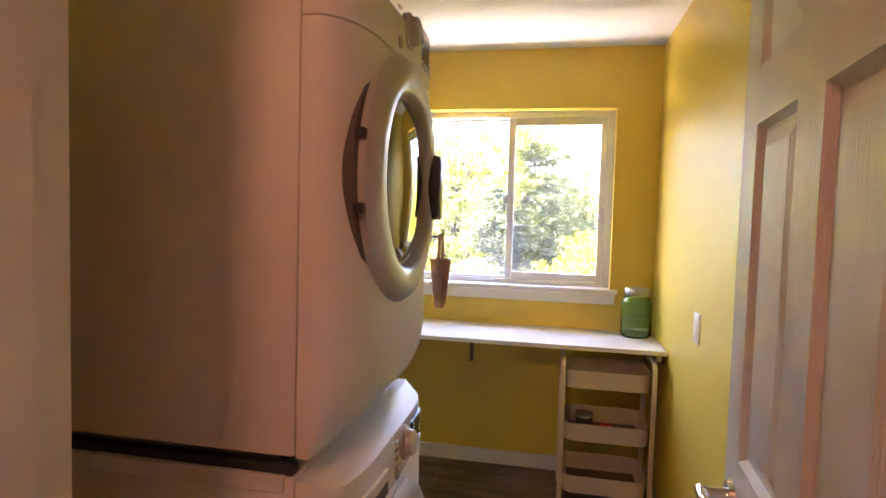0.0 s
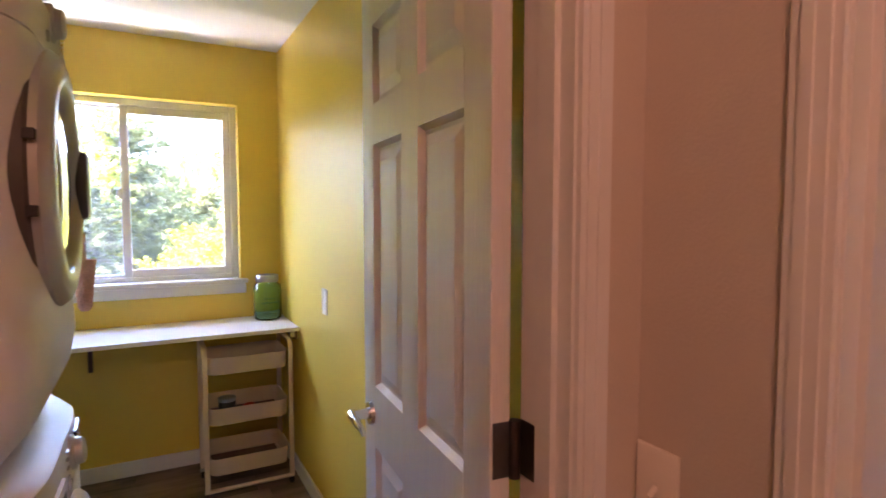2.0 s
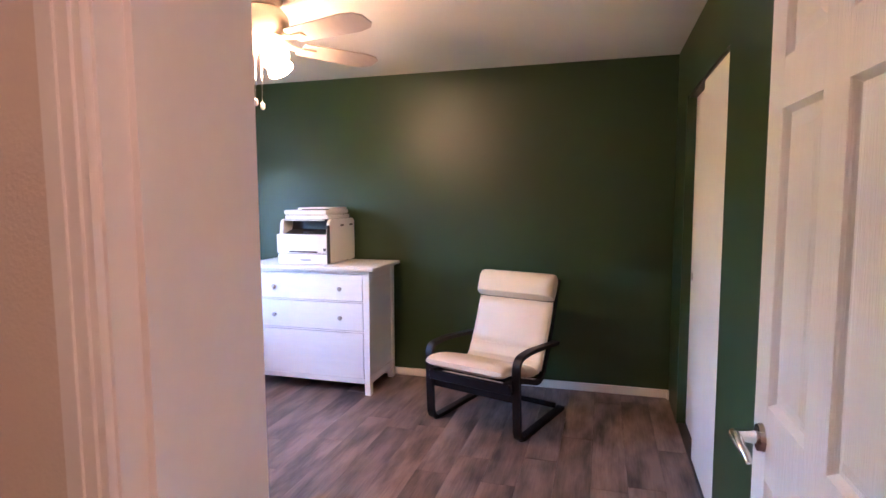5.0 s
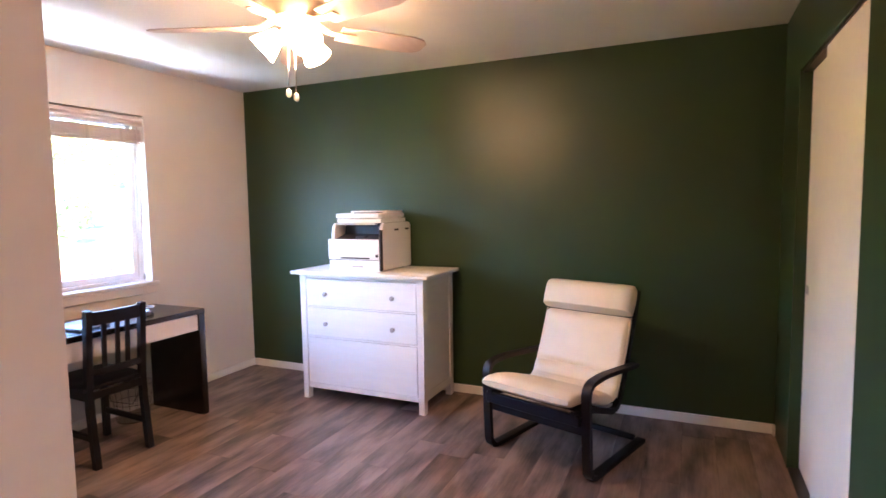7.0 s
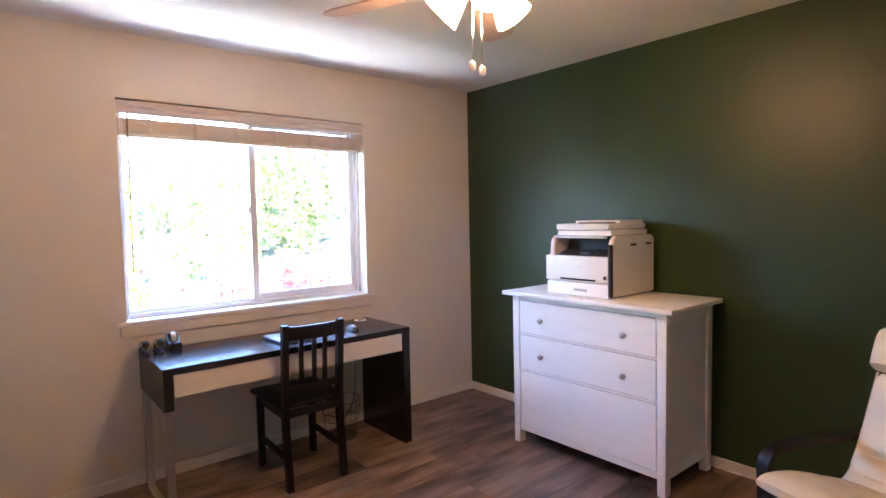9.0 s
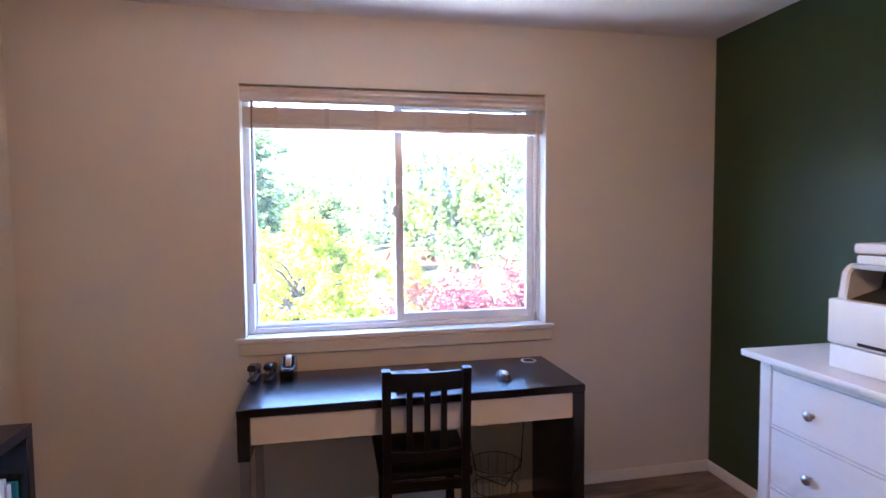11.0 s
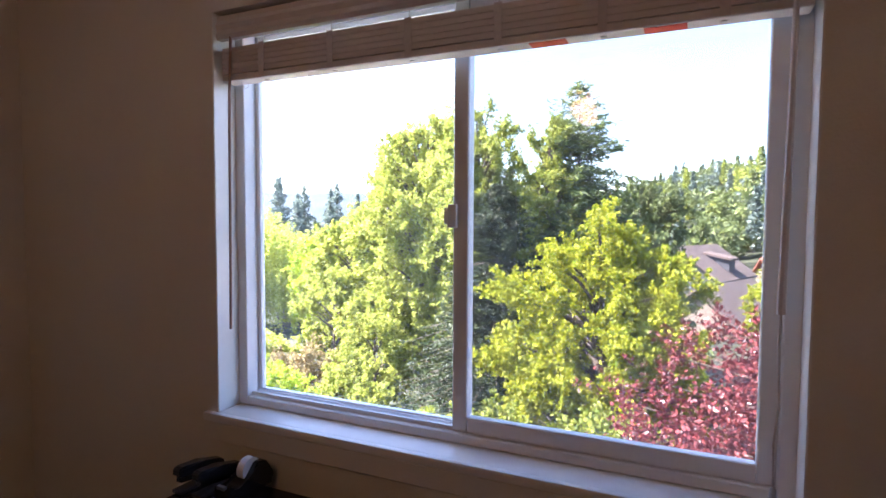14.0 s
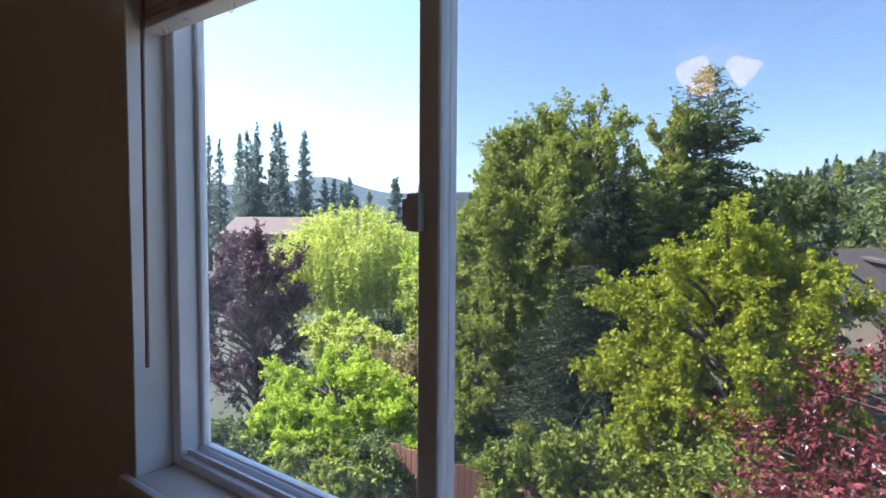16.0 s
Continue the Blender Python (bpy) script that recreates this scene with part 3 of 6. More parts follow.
# ---------------------------------------------------------------- windows
def slider_window(name, x0, x1, z0, z1, label, stool=0.05, apron=0.060):
    """Two-light sliding window: fixed light on the left, sliding sash on the right, in a vinyl frame."""
    w = thing(name, pose(0, 0, 0), label, "window", "", "structure")
    f, ya, yb = 0.036, 4.602, 4.678
    bm = boxes((x0, x0 + f, ya, yb, z0, z1), (x1 - f, x1, ya, yb, z0, z1), (x0 + f, x1 - f, ya, yb, z0, z0 + 0.026), (x0 + f, x1 - f, ya, yb, z1 - f, z1), bevel=0.003)
    for i in range(2):
        box(bm, x0 + f, x1 - f, ya + 0.018 + 0.026 * i, ya + 0.024 + 0.026 * i, z0 + 0.026, z0 + 0.038)
    part("window_frame", bm, M["vinyl"], w, "white vinyl frame")
    mid = (x0 + x1) / 2
    # fixed light
    a, b, c, d = x0 + f, mid + 0.012, z0 + 0.026, z1 - f
    part("fixed_light_frame", boxes((a, a + 0.014, 4.652, 4.672, c, d), (b - 0.034, b, 4.652, 4.672, c, d), (a + 0.014, b - 0.034, 4.652, 4.672, c, c + 0.016), (a + 0.014, b - 0.034, 4.652, 4.672, d - 0.016, d), bevel=0.002), M["vinyl"], w)
    p1 = part("pane", boxes((a + 0.01, b - 0.03, 4.660, 4.664, c + 0.012, d - 0.012)), M["glass"], w, "clear window glass", False)
    # sliding sash
    a, b = mid - 0.024, x1 - f
    s = 0.042
    sash = part("sash", boxes((a, a + s, 4.616, 4.644, c, d), (b - s * 0.9, b, 4.616, 4.644, c, d), (a + s, b - s * 0.9, 4.616, 4.644, c, c + s), (a + s, b - s * 0.9, 4.616, 4.644, d - s, d), bevel=0.003), M["vinyl"], w, "sliding sash of white vinyl")
    p2 = part("pane", boxes((a + s - 0.004, b - s * 0.9 + 0.004, 4.627, 4.631, c + s - 0.004, d - s + 0.004)), M["glass"], sash, "clear window glass", False)
    screen = part("insect_screen", boxes((mid - 0.010, x1 - f + 0.004, 4.6835, 4.6845, c - 0.004, d + 0.004)), M["screen"], w, "fine grey insect screen", False)
    part("screen_frame", boxes((mid - 0.018, mid - 0.004, 4.680, 4.690, c, d), (x1 - f - 0.008, x1 - f + 0.004, 4.680, 4.690, c, d), bevel=0.001), M["vinyl"], w)
    for p in (p1, p2, screen):
        p.visible_shadow = False
    hz = z0 + 0.60 if z1 - z0 > 1.1 else z0 + 0.5
    part("latch", boxes((a - 0.010, a + 0.016, 4.598, 4.616, hz - 0.03, hz + 0.03), (a - 0.022, a - 0.008, 4.602, 4.612, hz - 0.022, hz + 0.022), bevel=0.004, seg=2), M["vinyl"], sash, "small sash latch")
    part("stool", boxes((x0 - 0.042, x1 + 0.040, N - 0.022, N, z0 - 0.026, z0), (x0 + 0.001, x1 - 0.001, N - 0.001, 4.678, z0 - 0.028, z0 - 0.001), bevel=0.006, seg=2), M["trim"], w, "white painted window sill")
    part("apron", boxes((x0 - 0.03, x1 + 0.028, N - 0.016, N, z0 - 0.026 - apron, z0 - 0.026), bevel=0.004), M["beige"] if name == "window_1" else M["trim"], w, "flat board under the sill") if apron else None
    return w


slider_window("window_1", *WIN1, "white sliding window above the desk, looking out on trees")
slider_window("window_2", *WIN2, "white sliding window above the laundry counter", apron=0.06)
rv = setting("trim_window_reveal", boxes((WIN1[0], WIN1[0] + 0.003, N + 0.002, 4.602, WIN1[2], WIN1[3]), (WIN1[1] - 0.003, WIN1[1], N + 0.002, 4.602, WIN1[2], WIN1[3])), M["trim"], "white painted window reveal", "trim")


# ---------------------------------------------------------------- doors
def lever(parent, x, z, y, side, towards, length=0.105):
    """Round rose and lever on one face of a leaf; side is the sign of its outward y."""
    bm = bmesh.new()
    cyl(bm, (x, y, z), (x, y + side * 0.010, z), 0.032, 0.029, 20)
    cyl(bm, (x, y + side * 0.010, z), (x, y + side * 0.056, z), 0.0145, 0.0135, 16)
    tube(bm, [(x - towards * 0.010, y + side * 0.052, z), (x + towards * 0.03, y + side * 0.054, z + 0.001), (x + towards * 0.055, y + side * 0.053, z - 0.003), (x + towards * 0.080, y + side * 0.050, z - 0.007), (x + towards * 0.092, y + side * 0.047, z - 0.020)], [0.0125, 0.0115, 0.010, 0.008, 0.0065], 10)
    return part("door_handle", bm, M["chrome"], parent, "chrome lever handle")


def panel_door(name, m, width, label, handle_x, flip=1):
    """Six-panel leaf: hinge edge at x = 0, thickness in y."""
    d = thing(name, m, label, "door", "", "structure")
    h, t, st, ms = 2.03, 0.035, width * 0.135, width * 0.14
    rails = [(0.012, 0.24), (0.86, 1.02), (1.635, 1.735), (1.925, h)]
    cols = [(st, (width - ms) / 2), ((width + ms) / 2, width - st)]
    bm = boxes((0, st, 0, t, 0.012, h), (width - st, width, 0, t, 0.012, h), bevel=0.002)
    for a, b in rails:
        box(bm, st, width - st, 0, t, a, b)
    for (a, b), (c, e) in zip(rails, rails[1:]):
        box(bm, (width - ms) / 2, (width + ms) / 2, 0, t, b, c)
    part("leaf", bm, M["doorpaint"], d, "white grained six-panel leaf")
    for (a, b), (c, e) in zip(rails, rails[1:]):
        for x0, x1 in cols:
            bm = bmesh.new()
            for side in (0, 1):
                outer, inner = (0.0135, 0.004) if side == 0 else (t - 0.0135, t - 0.004)
                ring = []
                for off, y in ((0.0, 0.0015 if side == 0 else t - 0.0015), (0.010, outer), (0.018, outer), (0.044, inner)):
                    ring.append([bm.verts.new(v) for v in ((x0 + off, y, b + off), (x1 - off, y, b + off), (x1 - off, y, c - off), (x0 + off, y, c - off))])
                for r, q in zip(ring, ring[1:]):
                    for k in range(4):
                        bm.faces.new((r[k], r[(k + 1) % 4], q[(k + 1) % 4], q[k]))
                bm.faces.new(ring[-1])
            part("panel", bm, M["doorpaint"], d, "", False)
    lever(d, handle_x, 0.940, 0, -1, -1), lever(d, handle_x, 0.940, t, 1, -1)
    part("latch_plate", boxes((width, width + 0.0015, t / 2 - 0.012, t / 2 + 0.012, 0.945, 1.0)), M["nickel"], d)
    for z in (0.24, 1.095, 1.83):
        bm = cyl(bmesh.new(), (-0.004, t + 0.006 if flip > 0 else -0.006, z - 0.046), (-0.004, t + 0.006 if flip > 0 else -0.006, z + 0.046), 0.0095, None, 10)
        y0, y1 = (0.004, t + 0.004) if flip > 0 else (-0.004, t - 0.004)
        box(bm, -0.0025, 0.0, y0, y1, z - 0.044, z + 0.044)
        part("hinge", bm, M["bronze"], d, "dark metal hinge")
    return d


# hinge edge near the east jamb, swung into the laundry along its east wall
panel_door("door_1", Matrix.Translation((1.556, 1.731, 0)) @ Matrix.Rotation(radians(85.4), 4, "Z") @ pose(0, -0.035, 0), 0.715, "white six-panel laundry door standing open", 0.650, flip=-1)
panel_door("door_2", Matrix.Translation((1.997, 0.494, 0)) @ Matrix.Rotation(radians(1.2), 4, "Z"), 0.690, "white six-panel bedroom door standing open", 0.625)


def casing(name, axis, a, b, top, face, out, label):
    """Moulded casing round a doorway, standing out of the wall face; axis is the direction the wall runs in."""
    steps = [(0.0, 0.010, 0.010), (0.010, 0.026, 0.014), (0.026, 0.040, 0.017), (0.040, 0.053, 0.012)]
    bm = bmesh.new()
    for u0, u1, th in steps:
        for rng_ in ((a - u1 - 0.005, a - u0 - 0.005, 0, top + 0.005), (b + u0 + 0.005, b + u1 + 0.005, 0, top + 0.005), (a - u1 - 0.005, b + u1 + 0.005, top + u0 + 0.005, top + u1 + 0.005)):
            p, q, z0, z1 = rng_
            lo, hi = sorted((face, face + out * th))
            box(bm, *((p, q, lo, hi) if axis == "x" else (lo, hi, p, q)), z0, z1)
    return setting(name, bm, M["trim"], label, "trim")


casing("trim_casing_laundry", "x", LD[0], LD[1], LD[2], HY, -1, "white moulded casing round the laundry doorway")
casing("trim_casing_bedroom", "y", BD[0], BD[1], BD[2], HX, -1, "white moulded casing round the bedroom doorway")
setting("trim_jamb_laundry", boxes((LD[0] - 0.02, LD[0], HY, LS + 0.004, 0, LD[2]), (LD[1], LD[1] + 0.02, HY, LS + 0.004, 0, LD[2]), (LD[0] - 0.02, LD[1] + 0.02, HY, LS + 0.004, LD[2], LD[2] + 0.02),
        (LD[0], LD[0] + 0.010, HY + 0.03, HY + 0.066, 0, LD[2]), (LD[1] - 0.010, LD[1], HY + 0.03, HY + 0.066, 0, LD[2])), M["trim"], "white painted laundry door jamb with its stop", "trim")
setting("trim_jamb_bedroom", boxes((HX, BX + 0.004, BD[0] - 0.02, BD[0], 0, BD[2]), (HX, BX + 0.004, BD[1], BD[1] + 0.02, 0, BD[2]), (HX, BX + 0.004, BD[0] - 0.02, BD[1] + 0.02, BD[2], BD[2] + 0.02),
        (HX + 0.035, HX + 0.072, BD[1] - 0.010, BD[1], 0, BD[2]), (HX + 0.035, HX + 0.072, BD[0], BD[0] + 0.010, 0, BD[2])), M["trim"], "white painted bedroom door jamb with its stop", "trim")
part("hinge_leaf", boxes((LD[1] - 0.002, LD[1] - 0.0002, LS - 0.036, LS + 0.003, 1.051, 1.139)), M["bronze"], bpy.data.objects["trim_jamb_laundry"], "dark metal hinge leaf")


# ---------------------------------------------------------------- hall
def switch_plate(name, m, label, rocker=False):
    s = thing(name, m, label, "light switch")
    part("cover_plate", boxes((-0.0375, 0.0375, -0.007, 0, -0.0605, 0.0605), bevel=0.004, seg=2), M["plate"], s)
    if rocker:
        part("rocker", boxes((-0.016, 0.016, -0.010, -0.006, -0.033, 0.033), bevel=0.002), M["plate"], s)
    else:
        bm = boxes((-0.005, 0.005, -0.0075, -0.006, -0.012, 0.012))
        tube(bm, [(0, -0.006, 0.002), (0, -0.020, -0.009)], [0.0045, 0.0035], 8)
        part("toggle", bm, M["plate"], s)
        for z in (0.03, -0.03):
            part("screw", cyl(bmesh.new(), (0, -0.006, z), (0, -0.0075, z), 0.003, None, 8), M["plate"], s)
    return s


switch_plate("light_switch", Matrix.Translation((HX, 1.574, 1.064)) @ Matrix.Rotation(radians(-90), 4, "Z"), "ivory toggle light switch on the hall wall")
switch_plate("light_switch", Matrix.Translation((LE, 3.54, 1.057)) @ Matrix.Rotation(radians(-90), 4, "Z"), "white rocker light switch on the yellow wall", True)
hl = thing("ceiling_light", pose(0.92, 0.55, CEIL), "round frosted hall ceiling light, switched on", "lamp")
part("base_ring", lathe(bmesh.new(), [(0.15, 0), (0.155, -0.02), (0.14, -0.03)], 28), M["nickel"], hl)
part("shade", lathe(bmesh.new(), [(0.138, -0.03), (0.13, -0.07), (0.09, -0.10), (0.01, -0.112)], 28), M["hallbulb"], hl, "glowing frosted glass")


# ---------------------------------------------------------------- laundry
def front_x(s, bulge=0.085):
    """Bow of the machines' fronts across their width (s from 0 to 1)."""
    return bulge * max(0.0, 1 - abs(2 * s - 1) ** 5) ** 0.6


def bowed(bm, x, y0, y1, levels, back, n=20):
    """A body whose front bows out along +x with rounded shoulders; levels are (height, bow)."""
    rings = []
    for z, bulge in levels:
        out = [(back, y0), (back, y1)]
        for i in range(n + 1):
            s = 0.5 + 0.5 * math.sin(math.pi * (0.5 - i / n))
            out.append((x + (front_x(s, bulge) if bulge > 0 else bulge), y0 + (y1 - y0) * s))
        rings.append([bm.verts.new((u, v, z)) for u, v in out])
    k = len(rings[0])
    for a, b in zip(rings, rings[1:]):
        for i in range(k):
            bm.faces.new((a[i], a[(i + 1) % k], b[(i + 1) % k], b[i]))
    bm.faces.new(rings[0][::-1]), bm.faces.new(rings[-1])
    return bm


BOW = 0.088                                     # how far the fronts bow out
COMPACT = Matrix.Translation((1.175, 1.17, 1.448)) @ Matrix.Scale(0.833, 4) @ Matrix.Translation((-1.175, -1.17, -1.448))


def compact(thing_):
    """Bring a laundry thing from full size to the compact model that stands here: its place and its meshes are scaled alike."""
    old = thing_.matrix_basis.copy()
    at = Matrix.Translation(COMPACT @ old.translation)
    thing_.matrix_basis = at
    for ob in thing_.children_recursive:
        ob.data.transform(at.inverted() @ COMPACT @ old)
    return thing_


def machine(name, z, label, is_dryer):
    """Front loader facing +x; origin on its support at the near front corner line."""
    m = thing(name, pose(0, 0, z), label, "washing machine" if not is_dryer else "dryer")
    y0, y1, fx, bk, hgt = 2.300, 3.060, 0.806, -0.12, 0.915
    hgt = 1.02 if is_dryer else hgt
    down = 0.0 if is_dryer else -0.29            # the washer reaches down to the floor
    bm = boxes((bk, fx - 0.028, y0, y1, 0.02 + down, hgt), bevel=0.012, seg=2)
    part("cabinet", bm, M["appliance"], m, "white enamelled steel cabinet")
    pan = 0.905 if is_dryer else 0.760
    low = [(h + down, b) for h, b in ((0.022, 0.004), (0.028, 0.014), (0.06, 0.046), (0.12, 0.076), (0.20, 0.092), (0.30, BOW))]
    bm = bowed(bmesh.new(), fx, y0 + 0.001, y1 - 0.001, low + [(pan - 0.010, BOW), (pan - 0.004, BOW - 0.002), (pan - 0.003, BOW - 0.008)], fx - 0.027)
    part("front_panel", bm, M["appliance"], m, "bowed white front")
    levels = [(pan, BOW - 0.008), (pan + 0.001, BOW - 0.002), (pan + 0.007, BOW), (hgt - 0.02, 0.090), (hgt, 0.060)] if is_dryer else [(pan, BOW - 0.008), (pan + 0.001, BOW - 0.002), (pan + 0.007, BOW), (0.865, BOW - 0.008), (0.885, 0.078), (0.900, 0.050), (0.911, 0.012)]
    bm = bowed(bmesh.new(), fx, y0 + 0.001, y1 - 0.001, levels, fx - 0.027)
    pnl = part("control_panel", bm, M["appliance"], m, "white control panel")
    yc, zc = 2.643, 0.607 if is_dryer else 0.44
    ax = Matrix.Translation((fx + BOW - 0.006, yc, zc)) @ Matrix.Rotation(radians(90), 4, "Y")
    bm = lathe(bmesh.new(), [(0.302, -0.012), (0.304, 0.012), (0.292, 0.028), (0.270, 0.036), (0.232, 0.036), (0.220, 0.028), (0.212, 0.008), (0.205, -0.012)], 56, ax)
    door = part("door", bm, M["silver"], m, "round silver door ring")
    # dark rim whose colour also gives the shaded side of the door
    bm = lathe(bmesh.new(), [(0.290, -0.085), (0.304, -0.085), (0.311, -0.010), (0.303, -0.004), (0.290, -0.010)], 64, ax)
    part("door_rim", bm, M["rimgrey"], door, "dark door rim, shade of the door's side in its colour")
    bm = lathe(bmesh.new(), [(0.210, 0.002), (0.195, 0.014), (0.15, 0.022), (0.07, 0.028), (0.004, 0.030)], 40, ax)
    part("door_glass", bm, M["blackglass"], door, "dark bowl-shaped door glass")
    bm = boxes((fx + BOW + 0.012, fx + BOW + 0.048, yc + 0.215, yc + 0.300, zc - 0.095, zc + 0.095), bevel=0.012, seg=2)
    part("door_grip", bm, M["darkplastic"], door, "black grip")
    for dz in (-0.075, 0.075):
        part("hinge_cap", boxes((fx + BOW - 0.016, fx + BOW + 0.006, yc - 0.3135, yc - 0.290, zc + dz - 0.011, zc + dz + 0.011), bevel=0.002), M["darkplastic"], door)
    kz, ky = (pan + 0.085, yc + 0.03) if is_dryer else (0.832, yc + 0.095)

    def on_front(ya, yb, za, zb, lift, n=6):
        """A thin slab that follows the bow of the front."""
        bm = bmesh.new()
        row = [(fx + front_x((ya + (yb - ya) * i / n - y0) / (y1 - y0), BOW), ya + (yb - ya) * i / n) for i in range(n + 1)]
        return prism(bm, [(u - 0.006, v) for u, v in row] + [(u + lift, v) for u, v in row[::-1]], za, zb, "z")

    kx = fx + front_x((ky - y0) / (y1 - y0), BOW)
    bm = lathe(bmesh.new(), [(0.046, -0.01), (0.046, 0.004), (0.037, 0.008), (0.034, 0.024), (0.028, 0.028)], 28, Matrix.Translation((kx, ky, kz)) @ Matrix.Rotation(radians(90 if is_dryer else 84), 4, "Y"))
    part("dial", bm, M["silver"], pnl, "silver dial")
    for i in range(4):
        for side in (-1, 1):
            part("print_mark", on_front(ky + side * 0.078 - 0.014, ky + side * 0.078 + 0.010, kz - 0.035 + 0.022 * i, kz - 0.032 + 0.022 * i, 0.0005, 2), M["nickel"], pnl)
    low_z, top_z = (kz - 0.030, kz + 0.055) if is_dryer else (kz - 0.036, 0.864)
    disp = part("display", on_front(yc + 0.165, yc + 0.285, low_z, top_z, 0.002, 8), M["glossblack"], pnl, "dark display")
    for i in range(5):
        for ya in (yc + 0.171, yc + 0.264):
            part("print_mark", on_front(ya, ya + 0.012, low_z + 0.010 + 0.012 * i, low_z + 0.014 + 0.012 * i, 0.003, 2), M["counter"], disp)
    for i in range(4):
        part("button", on_front(yc + 0.165 + 0.031 * i, yc + 0.188 + 0.031 * i, low_z - 0.022, low_z - 0.008, 0.005, 2), M["silver"], pnl)
    part("emblem", on_front(y0 + 0.055, y0 + 0.085, kz - 0.015, kz + 0.005, 0.0006, 3), M["zinc"], pnl, "small grey emblem")
    part("button", lathe(bmesh.new(), [(0.014, -0.01), (0.014, 0.004), (0.010, 0.006)], 16, Matrix.Translation((fx + front_x((ky - 0.085 - y0) / (y1 - y0), BOW), ky - 0.085, kz - 0.052)) @ Matrix.Rotation(radians(90), 4, "Y")), M["nickel"], pnl)
    if not is_dryer:
        part("detergent_drawer", on_front(y0 + 0.055, y0 + 0.270, pan + 0.010, pan + 0.072, 0.003, 10), M["appliance"], pnl, "white detergent drawer")
        part("drawer_grip", on_front(y0 + 0.150, y0 + 0.262, pan + 0.014, pan + 0.046, 0.0045, 6), M["rimgrey"], pnl, "scooped drawer grip")
    for yy in (y0 + 0.06, y1 - 0.06):
        for xx in (bk + 0.06, fx - 0.07):
            part("foot", cyl(bmesh.new(), (xx, yy, down), (xx, yy, 0.021 + down), 0.022, None, 12), M["rubber"], m)
    return compact(m)


machine("washing_machine", 0.0, "white front-loading washer under the dryer", False)
kit = thing("stacking_bracket", pose(0, 0, 0.915), "dark metal stacking bracket between the machines", "bracket")
part("rail", boxes((0.08, 0.768, 2.310, 2.340, 0, 0.022), bevel=0.002), M["darkplastic"], kit)
part("rail", boxes((0.08, 0.768, 3.02, 3.05, 0, 0.022), bevel=0.002), M["darkplastic"], kit)
part("plate", boxes((0.30, 0.755, 2.293, 2.310, -0.030, 0.004), bevel=0.002), M["appliance"], kit, "white side plate")
compact(kit)
machine("dryer", 0.937, "white dryer stacked on the washer", True)

ct = thing("counter", pose(0, 0, 0), "white laminate counter under the laundry window", "counter")
part("worktop", boxes((LW + 0.002, LE - 0.002, 4.045, N - 0.001, 0.824, 0.846), bevel=0.002), M["counter"], ct, "white laminate worktop")
part("wall_cleat", boxes((LE - 0.022, LE - 0.002, 4.08, N - 0.02, 0.772, 0.824), bevel=0.002), M["brownwood"], ct, "brown wooden cleat")
part("wall_cleat", boxes((LW + 0.01, LE - 0.03, N - 0.022, N - 0.002, 0.772, 0.824), bevel=0.002), M["brownwood"], ct, "brown wooden cleat")
part("bracket", boxes((LE - 0.05, LE - 0.024, 4.06, 4.095, 0.79, 0.822), bevel=0.002), M["nickel"], ct, "small metal bracket")
part("bracket", boxes((0.80, 0.822, 4.12, N - 0.03, 0.81, 0.824), (0.80, 0.822, N - 0.05, N - 0.03, 0.62, 0.81), bevel=0.002), M["brownwood"], ct, "brown shelf bracket")


